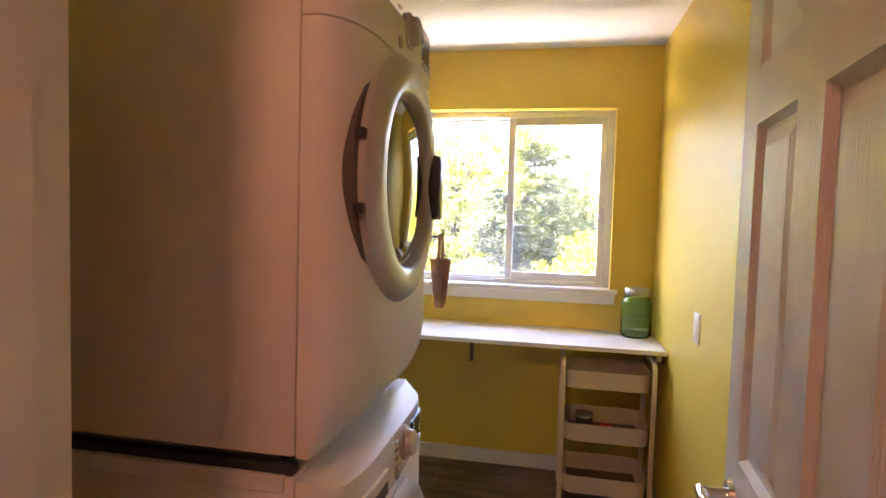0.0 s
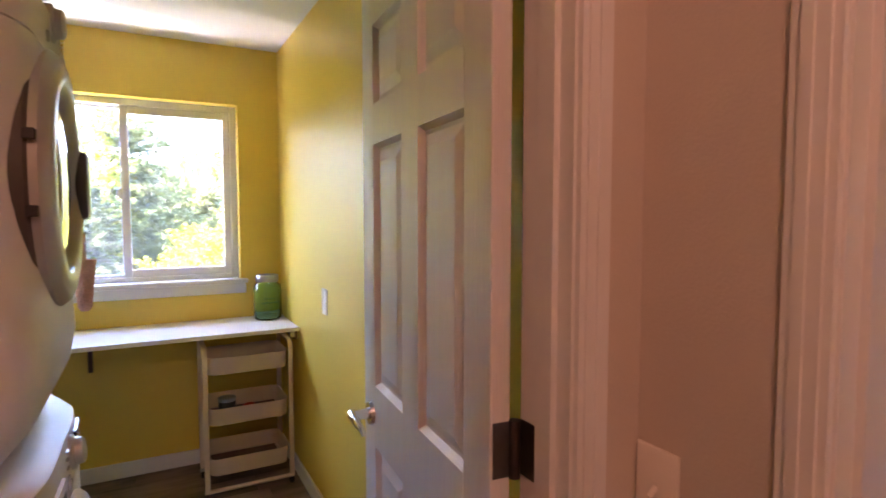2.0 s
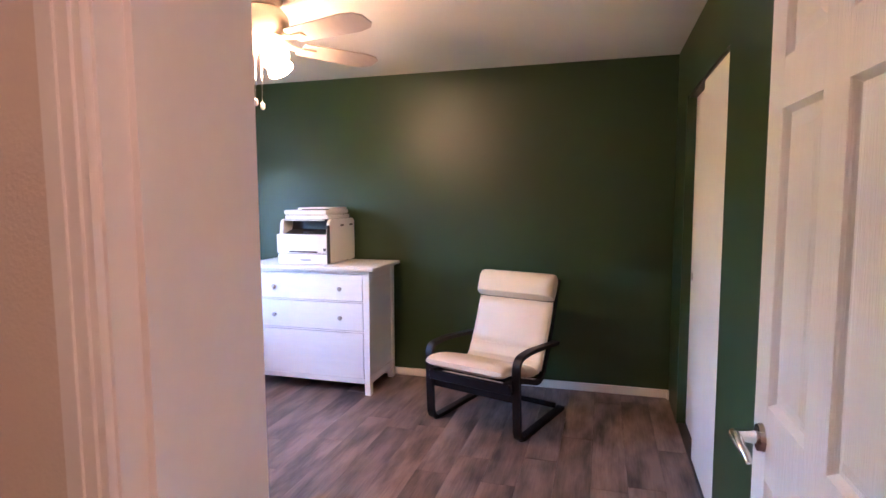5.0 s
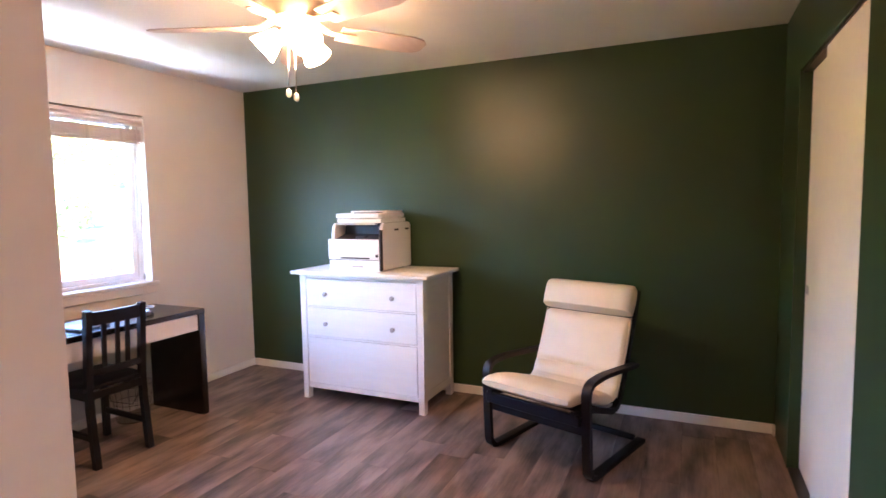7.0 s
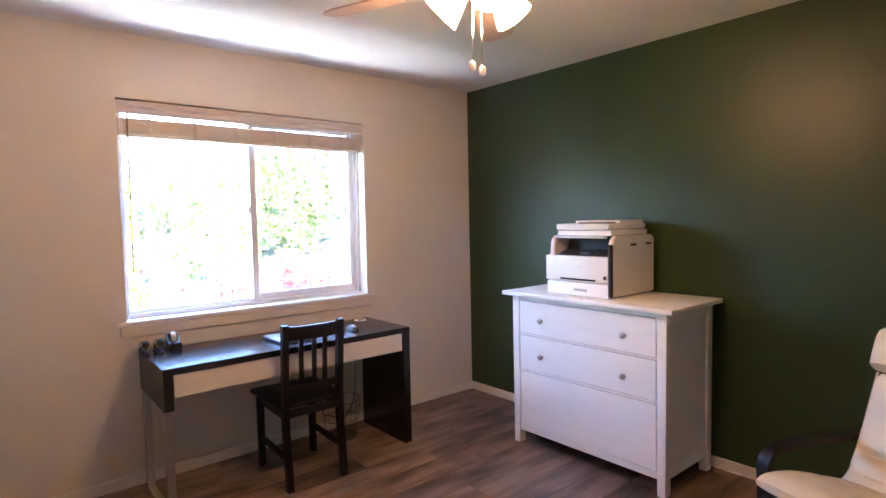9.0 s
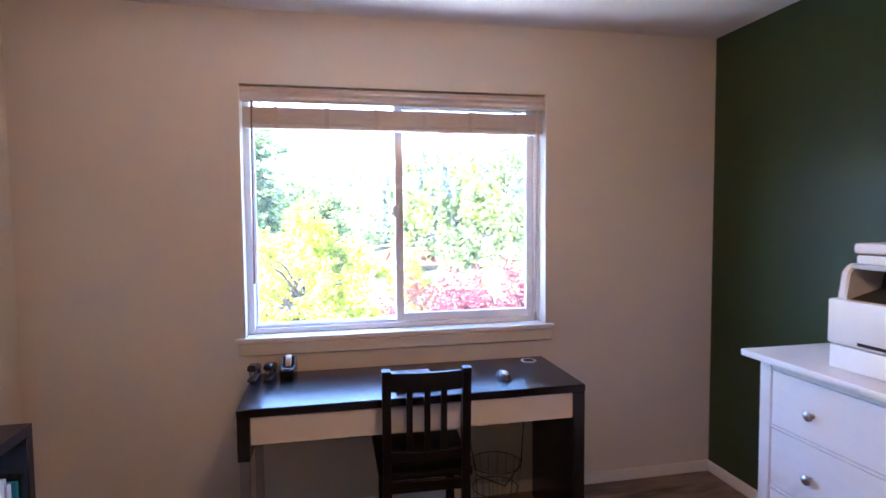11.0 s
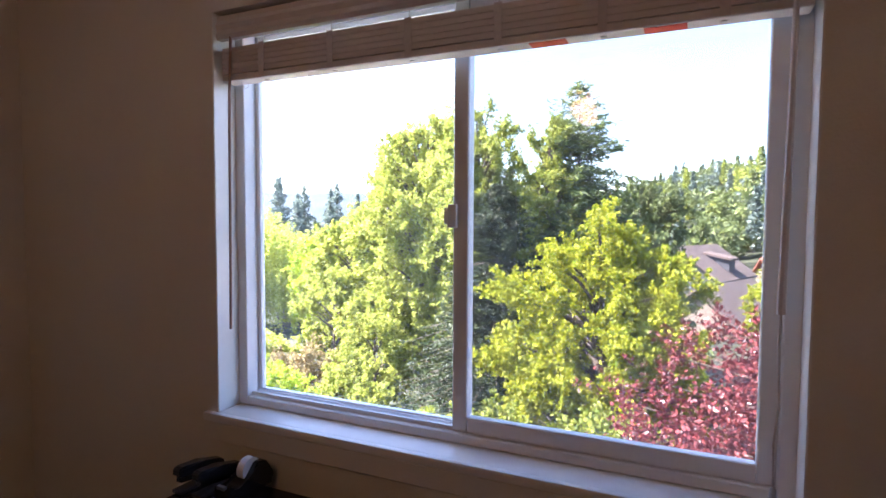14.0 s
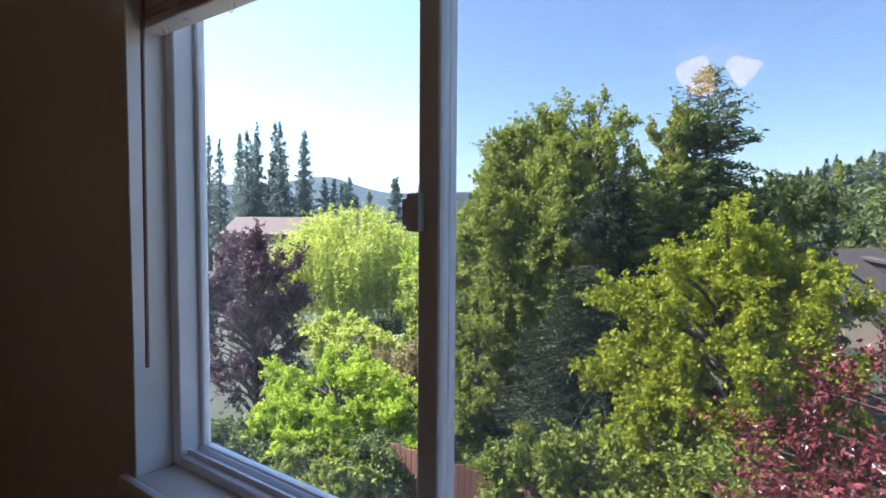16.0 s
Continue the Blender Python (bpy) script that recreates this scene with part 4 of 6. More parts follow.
def utility_cart(m):
    c = thing("utility_cart", m, "cream metal three-tier rolling cart under the counter", "cart")
    w, d = 0.405, 0.30
    for i, z in enumerate((0.120, 0.382, 0.645)):
        bm = bmesh.new()
        r = 0.05
        ring = []
        for cx, cy, a0 in ((w / 2 - r, d / 2 - r, 0), (-w / 2 + r, d / 2 - r, 90), (-w / 2 + r, -d / 2 + r, 180), (w / 2 - r, -d / 2 + r, 270)):
            ring += [(cx + r * math.cos(radians(a0 + k * 18)), cy + r * math.sin(radians(a0 + k * 18))) for k in range(6)]
        def loop(s, zz):
            return [bm.verts.new((x * s, y * s, zz)) for x, y in ring]
        L = [loop(0.97, z), loop(1.0, z + 0.082), loop(1.008, z + 0.088), loop(0.99, z + 0.088), loop(0.955, z + 0.006)]
        k = len(ring)
        for p, q in zip(L, L[1:]):
            for j in range(k):
                bm.faces.new((p[j], p[(j + 1) % k], q[(j + 1) % k], q[j]))
        bm.faces.new(L[0][::-1]), bm.faces.new(L[-1])
        tray = part("tray", bm, M["cart"], c, "cream metal tray")
        part("liner", boxes((-w / 2 + 0.03, w / 2 - 0.03, -d / 2 + 0.03, d / 2 - 0.03, z + 0.007, z + 0.010)), M["cartin"], tray, "brown tray liner")
    for s in (-1, 1):
        bm = bmesh.new()
        x = s * (w / 2 + 0.010)
        ribbon(bm, rounded([(-0.152, 0.040), (-0.152, 0.785), (0.152, 0.785), (0.152, 0.040)], 0.05), x - 0.012, x + 0.012, 0.012)
        part("post_frame", bm, M["cart"], c, "cream metal posts")
    part("rail", tube(bmesh.new(), [(-w / 2 - 0.01, -0.152, 0.048), (w / 2 + 0.01, -0.152, 0.048)], 0.011, 10), M["cart"], c)
    part("rail", tube(bmesh.new(), [(-w / 2 - 0.01, 0.152, 0.048), (w / 2 + 0.01, 0.152, 0.048)], 0.011, 10), M["cart"], c)
    for sx in (-1, 1):
        for sy in (-1, 1):
            x, y = sx * (w / 2 + 0.01), sy * 0.14
            bm = cyl(bmesh.new(), (x - 0.010, y, 0.022), (x + 0.010, y, 0.022), 0.022, None, 18)
            wh = part("caster", bm, M["rubber"], c, "black caster wheel")
            part("fork", boxes((x - 0.014, x + 0.014, y - 0.012, y + 0.012, 0.036, 0.050), bevel=0.003), M["nickel"], wh)
    return c


utility_cart(pose(1.545, 4.155, 0))
tin = thing("tin", pose(1.445, 4.10, 0.393), "small dark green storage tin in the cart", "tin")
part("body", lathe(bmesh.new(), [(0.042, 0), (0.043, 0.003), (0.043, 0.085), (0.040, 0.09)], 24), M["darkplastic"], tin)
part("lid", lathe(bmesh.new(), [(0.045, 0.088), (0.045, 0.104), (0.038, 0.108)], 24), M["zinc"], tin)
yarn = thing("cloth_ball", pose(1.555, 4.10, 0.393), "small red cloth bundle in the cart", "cloth")
bm = bmesh.new()
bmesh.ops.create_icosphere(bm, subdivisions=3, radius=0.038)
for v in bm.verts:
    v.co *= 1 + 0.18 * noise.noise(v.co * 40)
    v.co.z = max(v.co.z * 0.8 + 0.030, 0)
part("bundle", bm, M["red"], yarn)

jar = thing("glass_jar", pose(1.715, 4.39, 0.846), "large green glass jar with a zinc lid", "jar")
part("body", lathe(bmesh.new(), [(0.070, 0), (0.079, 0.008), (0.080, 0.02), (0.080, 0.175), (0.074, 0.20), (0.060, 0.215), (0.060, 0.232), (0.056, 0.232), (0.056, 0.215), (0.070, 0.196), (0.076, 0.172), (0.076, 0.022), (0.070, 0.010)], 36), M["jar"], jar, "green glass body")
part("lid", lathe(bmesh.new(), [(0.062, 0.222), (0.064, 0.226), (0.064, 0.256), (0.060, 0.262), (0.03, 0.264)], 32), M["zinc"], jar, "ribbed zinc lid")
part("embossing", boxes((-0.05, 0.05, -0.083, -0.078, 0.10, 0.108), (-0.035, 0.035, -0.083, -0.078, 0.125, 0.132), bevel=0.002), M["jar"], jar)

bag = thing("wall_basket", pose(0.900, 3.125, 1.150), "pink woven basket hanging beside the dryer", "basket")
part("basket", lathe(bmesh.new(), [(0.012, 0.0), (0.020, 0.012), (0.036, 0.165), (0.040, 0.167), (0.034, 0.167), (0.018, 0.02), (0.006, 0.014)], 24), M["wicker"], bag, "woven straw cone")
part("loop", tube(bmesh.new(), rounded([(-0.034, 0.15), (-0.03, 0.25), (0.03, 0.25), (0.034, 0.15)], 0.02) and [(0, y, z) for y, z in rounded([(-0.034, 0.15), (-0.03, 0.25), (0.03, 0.25), (0.034, 0.15)], 0.025)], 0.006, 8), M["wicker"], bag, "braided loop")
compact(bag)
hook = thing("hook", pose(0, 0, 0), "small hook on the dryer's side", "hook")
part("peg", tube(bmesh.new(), [(0.78, 3.055, 1.40), (0.82, 3.08, 1.393), (0.89, 3.12, 1.393), (0.91, 3.128, 1.405)], 0.005, 8), M["nickel"], hook)
compact(hook)


# ---------------------------------------------------------------- bedroom
# closet
cd = thing("closet_door", pose(0, 0, 0), "plain white sliding closet door on the outer track", "closet door", "closet doors")
part("leaf", boxes((CL[0] - 0.0, 4.535, S - 0.045, S - 0.015, 0.015, CL[2] - 0.006), bevel=0.002), M["closet"], cd)
cd = thing("closet_door", pose(0, 0, 0), "plain white sliding closet door on the inner track", "closet door", "closet doors")
part("leaf", boxes((4.475, CL[1] - 0.002, S - 0.085, S - 0.055, 0.015, CL[2] - 0.006), bevel=0.002), M["closet"], cd)
part("finger_pull", lathe(bmesh.new(), [(0.026, 0), (0.024, 0.003), (0.020, 0.001)], 20, Matrix.Translation((5.00, S - 0.055, 0.97)) @ Matrix.Rotation(radians(-90), 4, "X")), M["nickel"], cd, "round metal finger pull")
setting("trim_closet_track", boxes((CL[0], CL[1], S - 0.10, S - 0.012, CL[2] - 0.010, CL[2])), M["bronze"], "dark metal closet track", "trim")
setting("trim_closet_floor_track", boxes((CL[0], CL[1], S - 0.10, S - 0.005, 0, 0.006)), M["bronze"], "dark metal floor track of the closet", "trim")


def desk():
    d = thing("desk", pose(0, 0, 0), "black-brown desk with one wide white drawer, by the window", "desk")
    x0, x1, y0, y1, h = 3.055, 4.492, 3.956, 4.462, 0.742
    part("tabletop", boxes((x0, x1, y0, y1, h - 0.034, h), bevel=0.003), M["blackbrown"], d, "black-brown veneered top")
    part("end_panel", boxes((x1 - 0.052, x1 - 0.002, y0 + 0.002, y1 - 0.002, 0.0, h - 0.034), bevel=0.002), M["blackbrown"], d, "black-brown full-height end panel")
    bm = prism(bmesh.new(), [(y0 + 0.002, h - 0.034), (y1 - 0.002, h - 0.034), (y1 - 0.002, h - 0.20), (y0 + 0.002, h - 0.205)], x0 + 0.002, x0 + 0.047)
    part("end_panel", bm, M["blackbrown"], d, "short black-brown end panel", False)
    part("back_panel", boxes((x0 + 0.05, x1 - 0.054, y1 - 0.03, y1 - 0.014, h - 0.17, h - 0.034)), M["blackbrown"], d)
    part("drawer_box", boxes((x0 + 0.07, x1 - 0.07, y0 + 0.03, y1 - 0.04, h - 0.128, h - 0.040)), M["blackbrown"], d)
    part("drawer_front", boxes((x0 + 0.050, x1 - 0.055, y0 + 0.010, y0 + 0.028, h - 0.146, h - 0.037), bevel=0.002), M["drawer"], d, "white drawer front")
    bm = bmesh.new()
    for y in (y0 + 0.035, y1 - 0.04):
        box(bm, x0 + 0.006, x0 + 0.040, y - 0.018, y + 0.018, 0.012, h - 0.20)
    box(bm, x0 + 0.006, x0 + 0.040, y0 + 0.017, y1 - 0.022, 0.0, 0.016)
    part("sled_leg", bm, M["nickel"], d, "silver metal sled leg", False)
    part("cable_ring", lathe(bmesh.new(), [(0.029, h - 0.002), (0.030, h + 0.003), (0.038, h + 0.0035), (0.040, h + 0.0005), (0.038, h - 0.002)], 32, pose(4.392, 4.388, 0)), M["vinyl"], d, "white cable ring")
    part("cable_hole", lathe(bmesh.new(), [(0.029, h - 0.003), (0.029, h + 0.0012)], 32, pose(4.392, 4.388, 0)), M["black"], d)
    return d


desk()


def dining_chair(m):
    c = thing("dining_chair", m, "black-stained wooden slat-back chair drawn up to the desk", "chair")
    w = 0.157
    for s in (-1, 1):
        bm = bmesh.new()
        path = [(-0.225, 0.0), (-0.195, 0.30), (-0.190, 0.46), (-0.225, 0.885)]
        ribbon(bm, path, s * w - 0.017, s * w + 0.017, 0.036)
        part("back_post", bm, M["blackwood"], c, "", False)
        bm = boxes((s * (w + 0.002) - 0.018, s * (w + 0.002) + 0.018, 0.175, 0.211, 0.0, 0.43), bevel=0.003)
        part("front_leg", bm, M["blackwood"], c)
        part("stretcher", boxes((s * w - 0.009, s * w + 0.009, -0.19, 0.18, 0.15, 0.185), bevel=0.003), M["blackwood"], c)
        part("side_rail", boxes((s * w - 0.010, s * w + 0.010, -0.19, 0.18, 0.375, 0.43), bevel=0.002), M["blackwood"], c)
    bm = boxes((-0.203, 0.203, -0.195, 0.235, 0.432, 0.456), bevel=0.008, seg=2)
    for v in bm.verts:
        if v.co.y < 0:
            v.co.x *= 0.93
    part("seat", bm, M["blackwood"], c, "flat black seat")
    part("front_rail", boxes((-w, w, 0.182, 0.200, 0.375, 0.43), bevel=0.002), M["blackwood"], c)
    part("back_rail", boxes((-w, w, -0.205, -0.187, 0.385, 0.43), bevel=0.002), M["blackwood"], c)
    def curve_rail(z0, z1, y):
        bm = bmesh.new()
        n = 10
        prof = [(-w + 2 * w * i / n, y - 0.018 * (1 - (2 * i / n - 1) ** 2)) for i in range(n + 1)]
        prism(bm, prof + [(x, yy - 0.019) for x, yy in prof[::-1]], z0, z1, "z")
        return bm
    part("top_rail", curve_rail(0.800, 0.872, -0.205), M["blackwood"], c, "curved top rail")
    part("lower_rail", curve_rail(0.520, 0.555, -0.190), M["blackwood"], c)
    for x, top in ((-0.068, 0.80), (0.0, 0.80), (0.068, 0.80)):
        bm = bmesh.new()
        yb, yt = -0.217 + 3.0 * x * x, -0.232 + 3.0 * x * x
        ribbon(bm, [(yb, 0.55), (yt, top)], x - 0.012, x + 0.012, 0.012)
        part("back_slat", bm, M["blackwood"], c, "", False)
    return c


dining_chair(pose(3.787, 4.080, 0, 0, 0, -2.5))


def dresser():
    d = thing("dresser", pose(0.146, 0.070, 0.004), "white painted chest of drawers against the green wall", "dresser")
    xf, xb, ya, yb = 4.835, 5.335, 2.440, 3.455
    part("top", boxes((4.800, 5.355, 2.395, 3.515, 0.932, 0.957), bevel=0.004, seg=2), M["white_wood"], d, "overhanging white top")
    l = 0.052
    for x0 in (xf, xb - l):
        for y0 in (ya, yb - l):
            bm = boxes((x0, x0 + l, y0, y0 + l, 0.0, 0.932), bevel=0.002)
            for v in bm.verts:
                if v.co.z < 0.05:
                    v.co.y += (y0 + l / 2 - v.co.y) * 0.15
            part("leg", bm, M["white_wood"], d)
    for y0, y1 in ((ya + 0.012, ya + 0.028), (yb - 0.028, yb - 0.012)):
        part("side_panel", boxes((xf + l, xb - l, y0, y1, 0.10, 0.932)), M["white_wood"], d, "recessed side panel")
        part("side_rail", boxes((xf + l, xb - l, y0 - 0.006, y1 + 0.006, 0.085, 0.145), bevel=0.002), M["white_wood"], d)
        part("side_rail", boxes((xf + l, xb - l, y0 - 0.006, y1 + 0.006, 0.872, 0.932), bevel=0.002), M["white_wood"], d)
    part("carcass", boxes((xf + 0.024, xb - 0.01, ya + 0.030, yb - 0.030, 0.125, 0.925)), M["white_wood"], d)
    for z0, z1 in ((0.905, 0.932), (0.692, 0.702), (0.468, 0.480), (0.085, 0.122)):
        part("front_rail", boxes((xf + 0.004, xf + 0.024, ya + l, yb - l, z0, z1), bevel=0.0015), M["white_wood"], d)
    for i, (z0, z1) in enumerate(((0.705, 0.902), (0.483, 0.689), (0.125, 0.465))):
        dr = part("drawer", boxes((xf + 0.002, xf + 0.022, ya + l + 0.004, yb - l - 0.004, z0, z1), bevel=0.002), M["white_wood"], d, "white drawer front" if i < 2 else "deep white drawer front without knobs")
        if i < 2:
            for y in (2.672, 3.225):
                bm = lathe(bmesh.new(), [(0.009, 0), (0.007, 0.008), (0.009, 0.013), (0.016, 0.017), (0.0165, 0.024), (0.011, 0.029), (0.003, 0.030)], 20, Matrix.Translation((xf + 0.002, y, (z0 + z1) / 2 - 0.010)) @ Matrix.Rotation(radians(-90), 4, "Y"))
                part("knob", bm, M["nickel"], dr, "dark metal knob")
    return d


dresser()


def printer():
    p = thing("printer", pose(0, 0, 0.961), "white multifunction laser printer on the dresser", "printer")
    ya, yb, xf, xb = 2.860, 3.288, 5.045, 5.490
    prof = [(xf + 0.02, 0.012), (xb, 0.012), (xb, 0.335), (xb - 0.02, 0.345), (xf + 0.17, 0.345), (xf + 0.15, 0.262), (xf + 0.02, 0.228)]
    bm = prism(bmesh.new(), [(u, v) for u, v in prof], ya + 0.03, yb - 0.03, "y")
    part("body", bm, M["printerdark"], p, "dark inner body", False)
    for y0, y1 in ((ya, ya + 0.030), (yb - 0.030, yb)):
        bm = prism(bmesh.new(), [(xf + 0.012, 0.010), (xb + 0.004, 0.010), (xb + 0.004, 0.325), (xb - 0.02, 0.345), (xf + 0.05, 0.345), (xf + 0.025, 0.320), (xf + 0.012, 0.21)], y0, y1, "y")
        bmesh.ops.bevel(bm, geom=list(bm.edges), offset=0.005, segments=2, affect="EDGES")
        part("side_cover", bm, M["printer"], p, "white side cover")
    part("front_cover", boxes((xf - 0.012, xf + 0.03, ya + 0.012, yb + 0.012, 0.085, 0.232), bevel=0.008, seg=2), M["printer"], p, "white front cover")
    part("paper_tray", boxes((xf - 0.004, xf + 0.05, ya + 0.012, yb + 0.008, 0.004, 0.080), bevel=0.005, seg=2), M["printer"], p, "white paper tray")
    part("tray_grip", boxes((xf - 0.007, xf + 0.01, ya + 0.15, ya + 0.245, 0.030, 0.046), bevel=0.004), M["nickel"], p)
    part("slot", boxes((xf - 0.0135, xf, ya + 0.09, ya + 0.33, 0.094, 0.104)), M["black"], p)
    part("badge", boxes((xf - 0.0132, xf - 0.01, ya + 0.18, ya + 0.215, 0.168, 0.172)), M["printergrey"], p)
    part("badge", boxes((xf - 0.0132, xf - 0.01, ya + 0.02, ya + 0.040, 0.108, 0.128)), M["darkplastic"], p)
    part("front_strip", boxes((xf - 0.0125, xf + 0.02, ya - 0.0015, ya + 0.0115, 0.012, 0.300), bevel=0.002), M["darkplastic"], p, "dark corner strip")
    part("output_stop", boxes((xf + 0.045, xf + 0.10, ya + 0.16, ya + 0.24, 0.236, 0.252), bevel=0.003), M["darkplastic"], p, "dark paper stop")
    part("side_vent", boxes((xb - 0.25, xb - 0.19, ya - 0.0015, ya + 0.01, 0.285, 0.300), bevel=0.002), M["darkplastic"], p)
    part("side_vent", boxes((xb - 0.09, xb - 0.03, ya - 0.0015, ya + 0.01, 0.285, 0.300), bevel=0.002), M["darkplastic"], p)
    scan = part("scanner", boxes((xf + 0.050, xb - 0.02, ya + 0.03, yb - 0.030, 0.346, 0.376), bevel=0.006, seg=2), M["printer"], p, "white scanner bed")
    part("lid", boxes((xf + 0.040, xb - 0.02, ya + 0.04, yb - 0.026, 0.379, 0.415), bevel=0.010, seg=2), M["printer"], scan, "white scanner lid")
    bm = boxes((xf + 0.17, xb - 0.03, ya + 0.05, yb - 0.07, 0.415, 0.432), bevel=0.006, seg=2)
    part("document_feeder", bm, M["printer"], scan, "document feeder")
    part("feeder_slot", boxes((xf + 0.07, xf + 0.22, ya + 0.08, ya + 0.26, 0.4150, 0.422)), M["darkplastic"], scan, "dark feeder slot")
    part("control_panel", boxes((xf + 0.020, xf + 0.06, ya + 0.06, yb - 0.04, 0.332, 0.348), bevel=0.004), M["printergrey"], p, "control strip")
    for x in (xf + 0.06, xb - 0.06):
        for y in (ya + 0.05, yb - 0.05):
            part("foot", cyl(bmesh.new(), (x, y, 0), (x, y, 0.012), 0.014, None, 10), M["rubber"], p)
    return p


printer()


def armchair(m):
    """Bentwood chair; +y is forward, origin between the front feet."""
    c = thing("armchair", m, "black bentwood armchair with cream leather cushion", "armchair")
    side = rounded([(-0.66, 0.013), (0.0, 0.013), (0.022, 0.512), (-0.16, 0.525), (-0.56, 0.492)], 0.075, 7)
    for s in (-1, 1):
        bm = ribbon(bmesh.new(), side, s * 0.315 - 0.024, s * 0.315 + 0.024, 0.024)
        part("side_frame", bm, M["blackwood"], c, "black bent laminated side frame")
        for y in (-0.62, -0.05):
            part("glide", cyl(bmesh.new(), (s * 0.315, y, -0.001), (s * 0.315, y, 0.004), 0.014, None, 10), M["rubber"], c)
        seat = rounded([(0.06, 0.365), (-0.10, 0.350), (-0.44, 0.235), (-0.60, 0.60), (-0.70, 0.90)], 0.11, 7)
        part("seat_rail", ribbon(bmesh.new(), seat, s * 0.262 - 0.014, s * 0.262 + 0.014, 0.032), M["blackwood"], c, "black curved seat rail")
    for y, z, dz in ((0.045, 0.335, 0.03), (-0.012, 0.27, 0.03)):
        part("cross_bar", boxes((-0.295, 0.295, y - 0.012, y + 0.012, z - dz, z + dz), bevel=0.004), M["blackwood"], c)
    part("cross_bar", boxes((-0.295, 0.295, -0.62, -0.60, 0.02, 0.055), bevel=0.003), M["blackwood"], c)
    part("cross_bar", boxes((-0.25, 0.25, -0.560, -0.535, 0.42, 0.48), bevel=0.004), M["blackwood"], c)
    for i in range(5):
        y, z = -0.06 - 0.075 * i, 0.352 - 0.022 * i
        part("seat_slat", boxes((-0.255, 0.255, y - 0.02, y + 0.02, z - 0.010, z), bevel=0.003), M["blackwood"], c)

    def pad(path, hw, thick, n=14, crease=()):
        """A stuffed pad along (y, z) points, with rounded sides."""
        bm = bmesh.new()
        pts = [Vector((0, y, z)) for y, z in path]
        rings = []
        for i, p in enumerate(pts):
            d = (pts[min(i + 1, len(pts) - 1)] - pts[max(i - 1, 0)]).normalized()
            nrm = Vector((0, d.z, -d.y))
            if nrm.z < 0 and nrm.y < 0:
                nrm = -nrm
            end = min(i, len(pts) - 1 - i)
            k = {0: 0.35, 1: 0.78}.get(end, 1.0)
            k *= 1 - 0.32 * sum(math.exp(-((i / (len(pts) - 1) - cc) / 0.018) ** 2) for cc in crease)
            ring = []
            for j in range(2 * n):
                a = 2 * math.pi * j / (2 * n)
                cx = abs(math.cos(a)) ** 0.35 * math.copysign(1, math.cos(a))
                cz = abs(math.sin(a)) ** 0.55 * math.copysign(1, math.sin(a))
                puff = 1 + 0.05 * noise.noise(Vector((cx * 2.0, i * 0.25, cz)))
                ring.append(bm.verts.new(p + Vector((cx * hw * (1 if end else 0.97), 0, 0)) + nrm * (cz * thick / 2 * k * puff)))
            rings.append(ring)
        for a, b in zip(rings, rings[1:]):
            for j in range(2 * n):
                bm.faces.new((a[j], a[(j + 1) % (2 * n)], b[(j + 1) % (2 * n)], b[j]))
        bm.faces.new(rings[0][::-1]), bm.faces.new(rings[-1])
        return bm

    def dense(pts, step=0.02):
        out = []
        for a, b in zip(pts, pts[1:]):
            a, b = Vector(a), Vector(b)
            k = max(1, int((b - a).length / step))
            out += [tuple(a.lerp(b, i / k)) for i in range(k)]
        return out + [pts[-1]]

    base = rounded([(0.120, 0.442), (-0.04, 0.432), (-0.385, 0.318), (-0.515, 0.56), (-0.590, 0.752)], 0.085, 8)
    cushion = part("cushion", pad(dense(base), 0.278, 0.085, crease=(0.30, 0.47, 0.585, 0.66)), M["leather"], c, "cream leather seat and back cushion")
    head = [(-0.556, 0.776), (-0.562, 0.784), (-0.582, 0.82), (-0.598, 0.86), (-0.610, 0.89), (-0.622, 0.915), (-0.632, 0.932)]
    part("headrest", pad(head, 0.290, 0.150), M["leather"], cushion, "rolled cream leather headrest")
    part("strap", tube(bmesh.new(), [(-0.279, -0.40, 0.33), (-0.281, -0.50, 0.55), (-0.279, -0.58, 0.76)], 0.004, 6), M["leather"], cushion)
    part("strap", tube(bmesh.new(), [(0.279, -0.40, 0.33), (0.281, -0.50, 0.55), (0.279, -0.58, 0.76)], 0.004, 6), M["leather"], cushion)
    return c


armchair(Matrix.Translation((4.585, 1.648, 0)) @ Matrix.Rotation(radians(71.6), 4, "Z"))


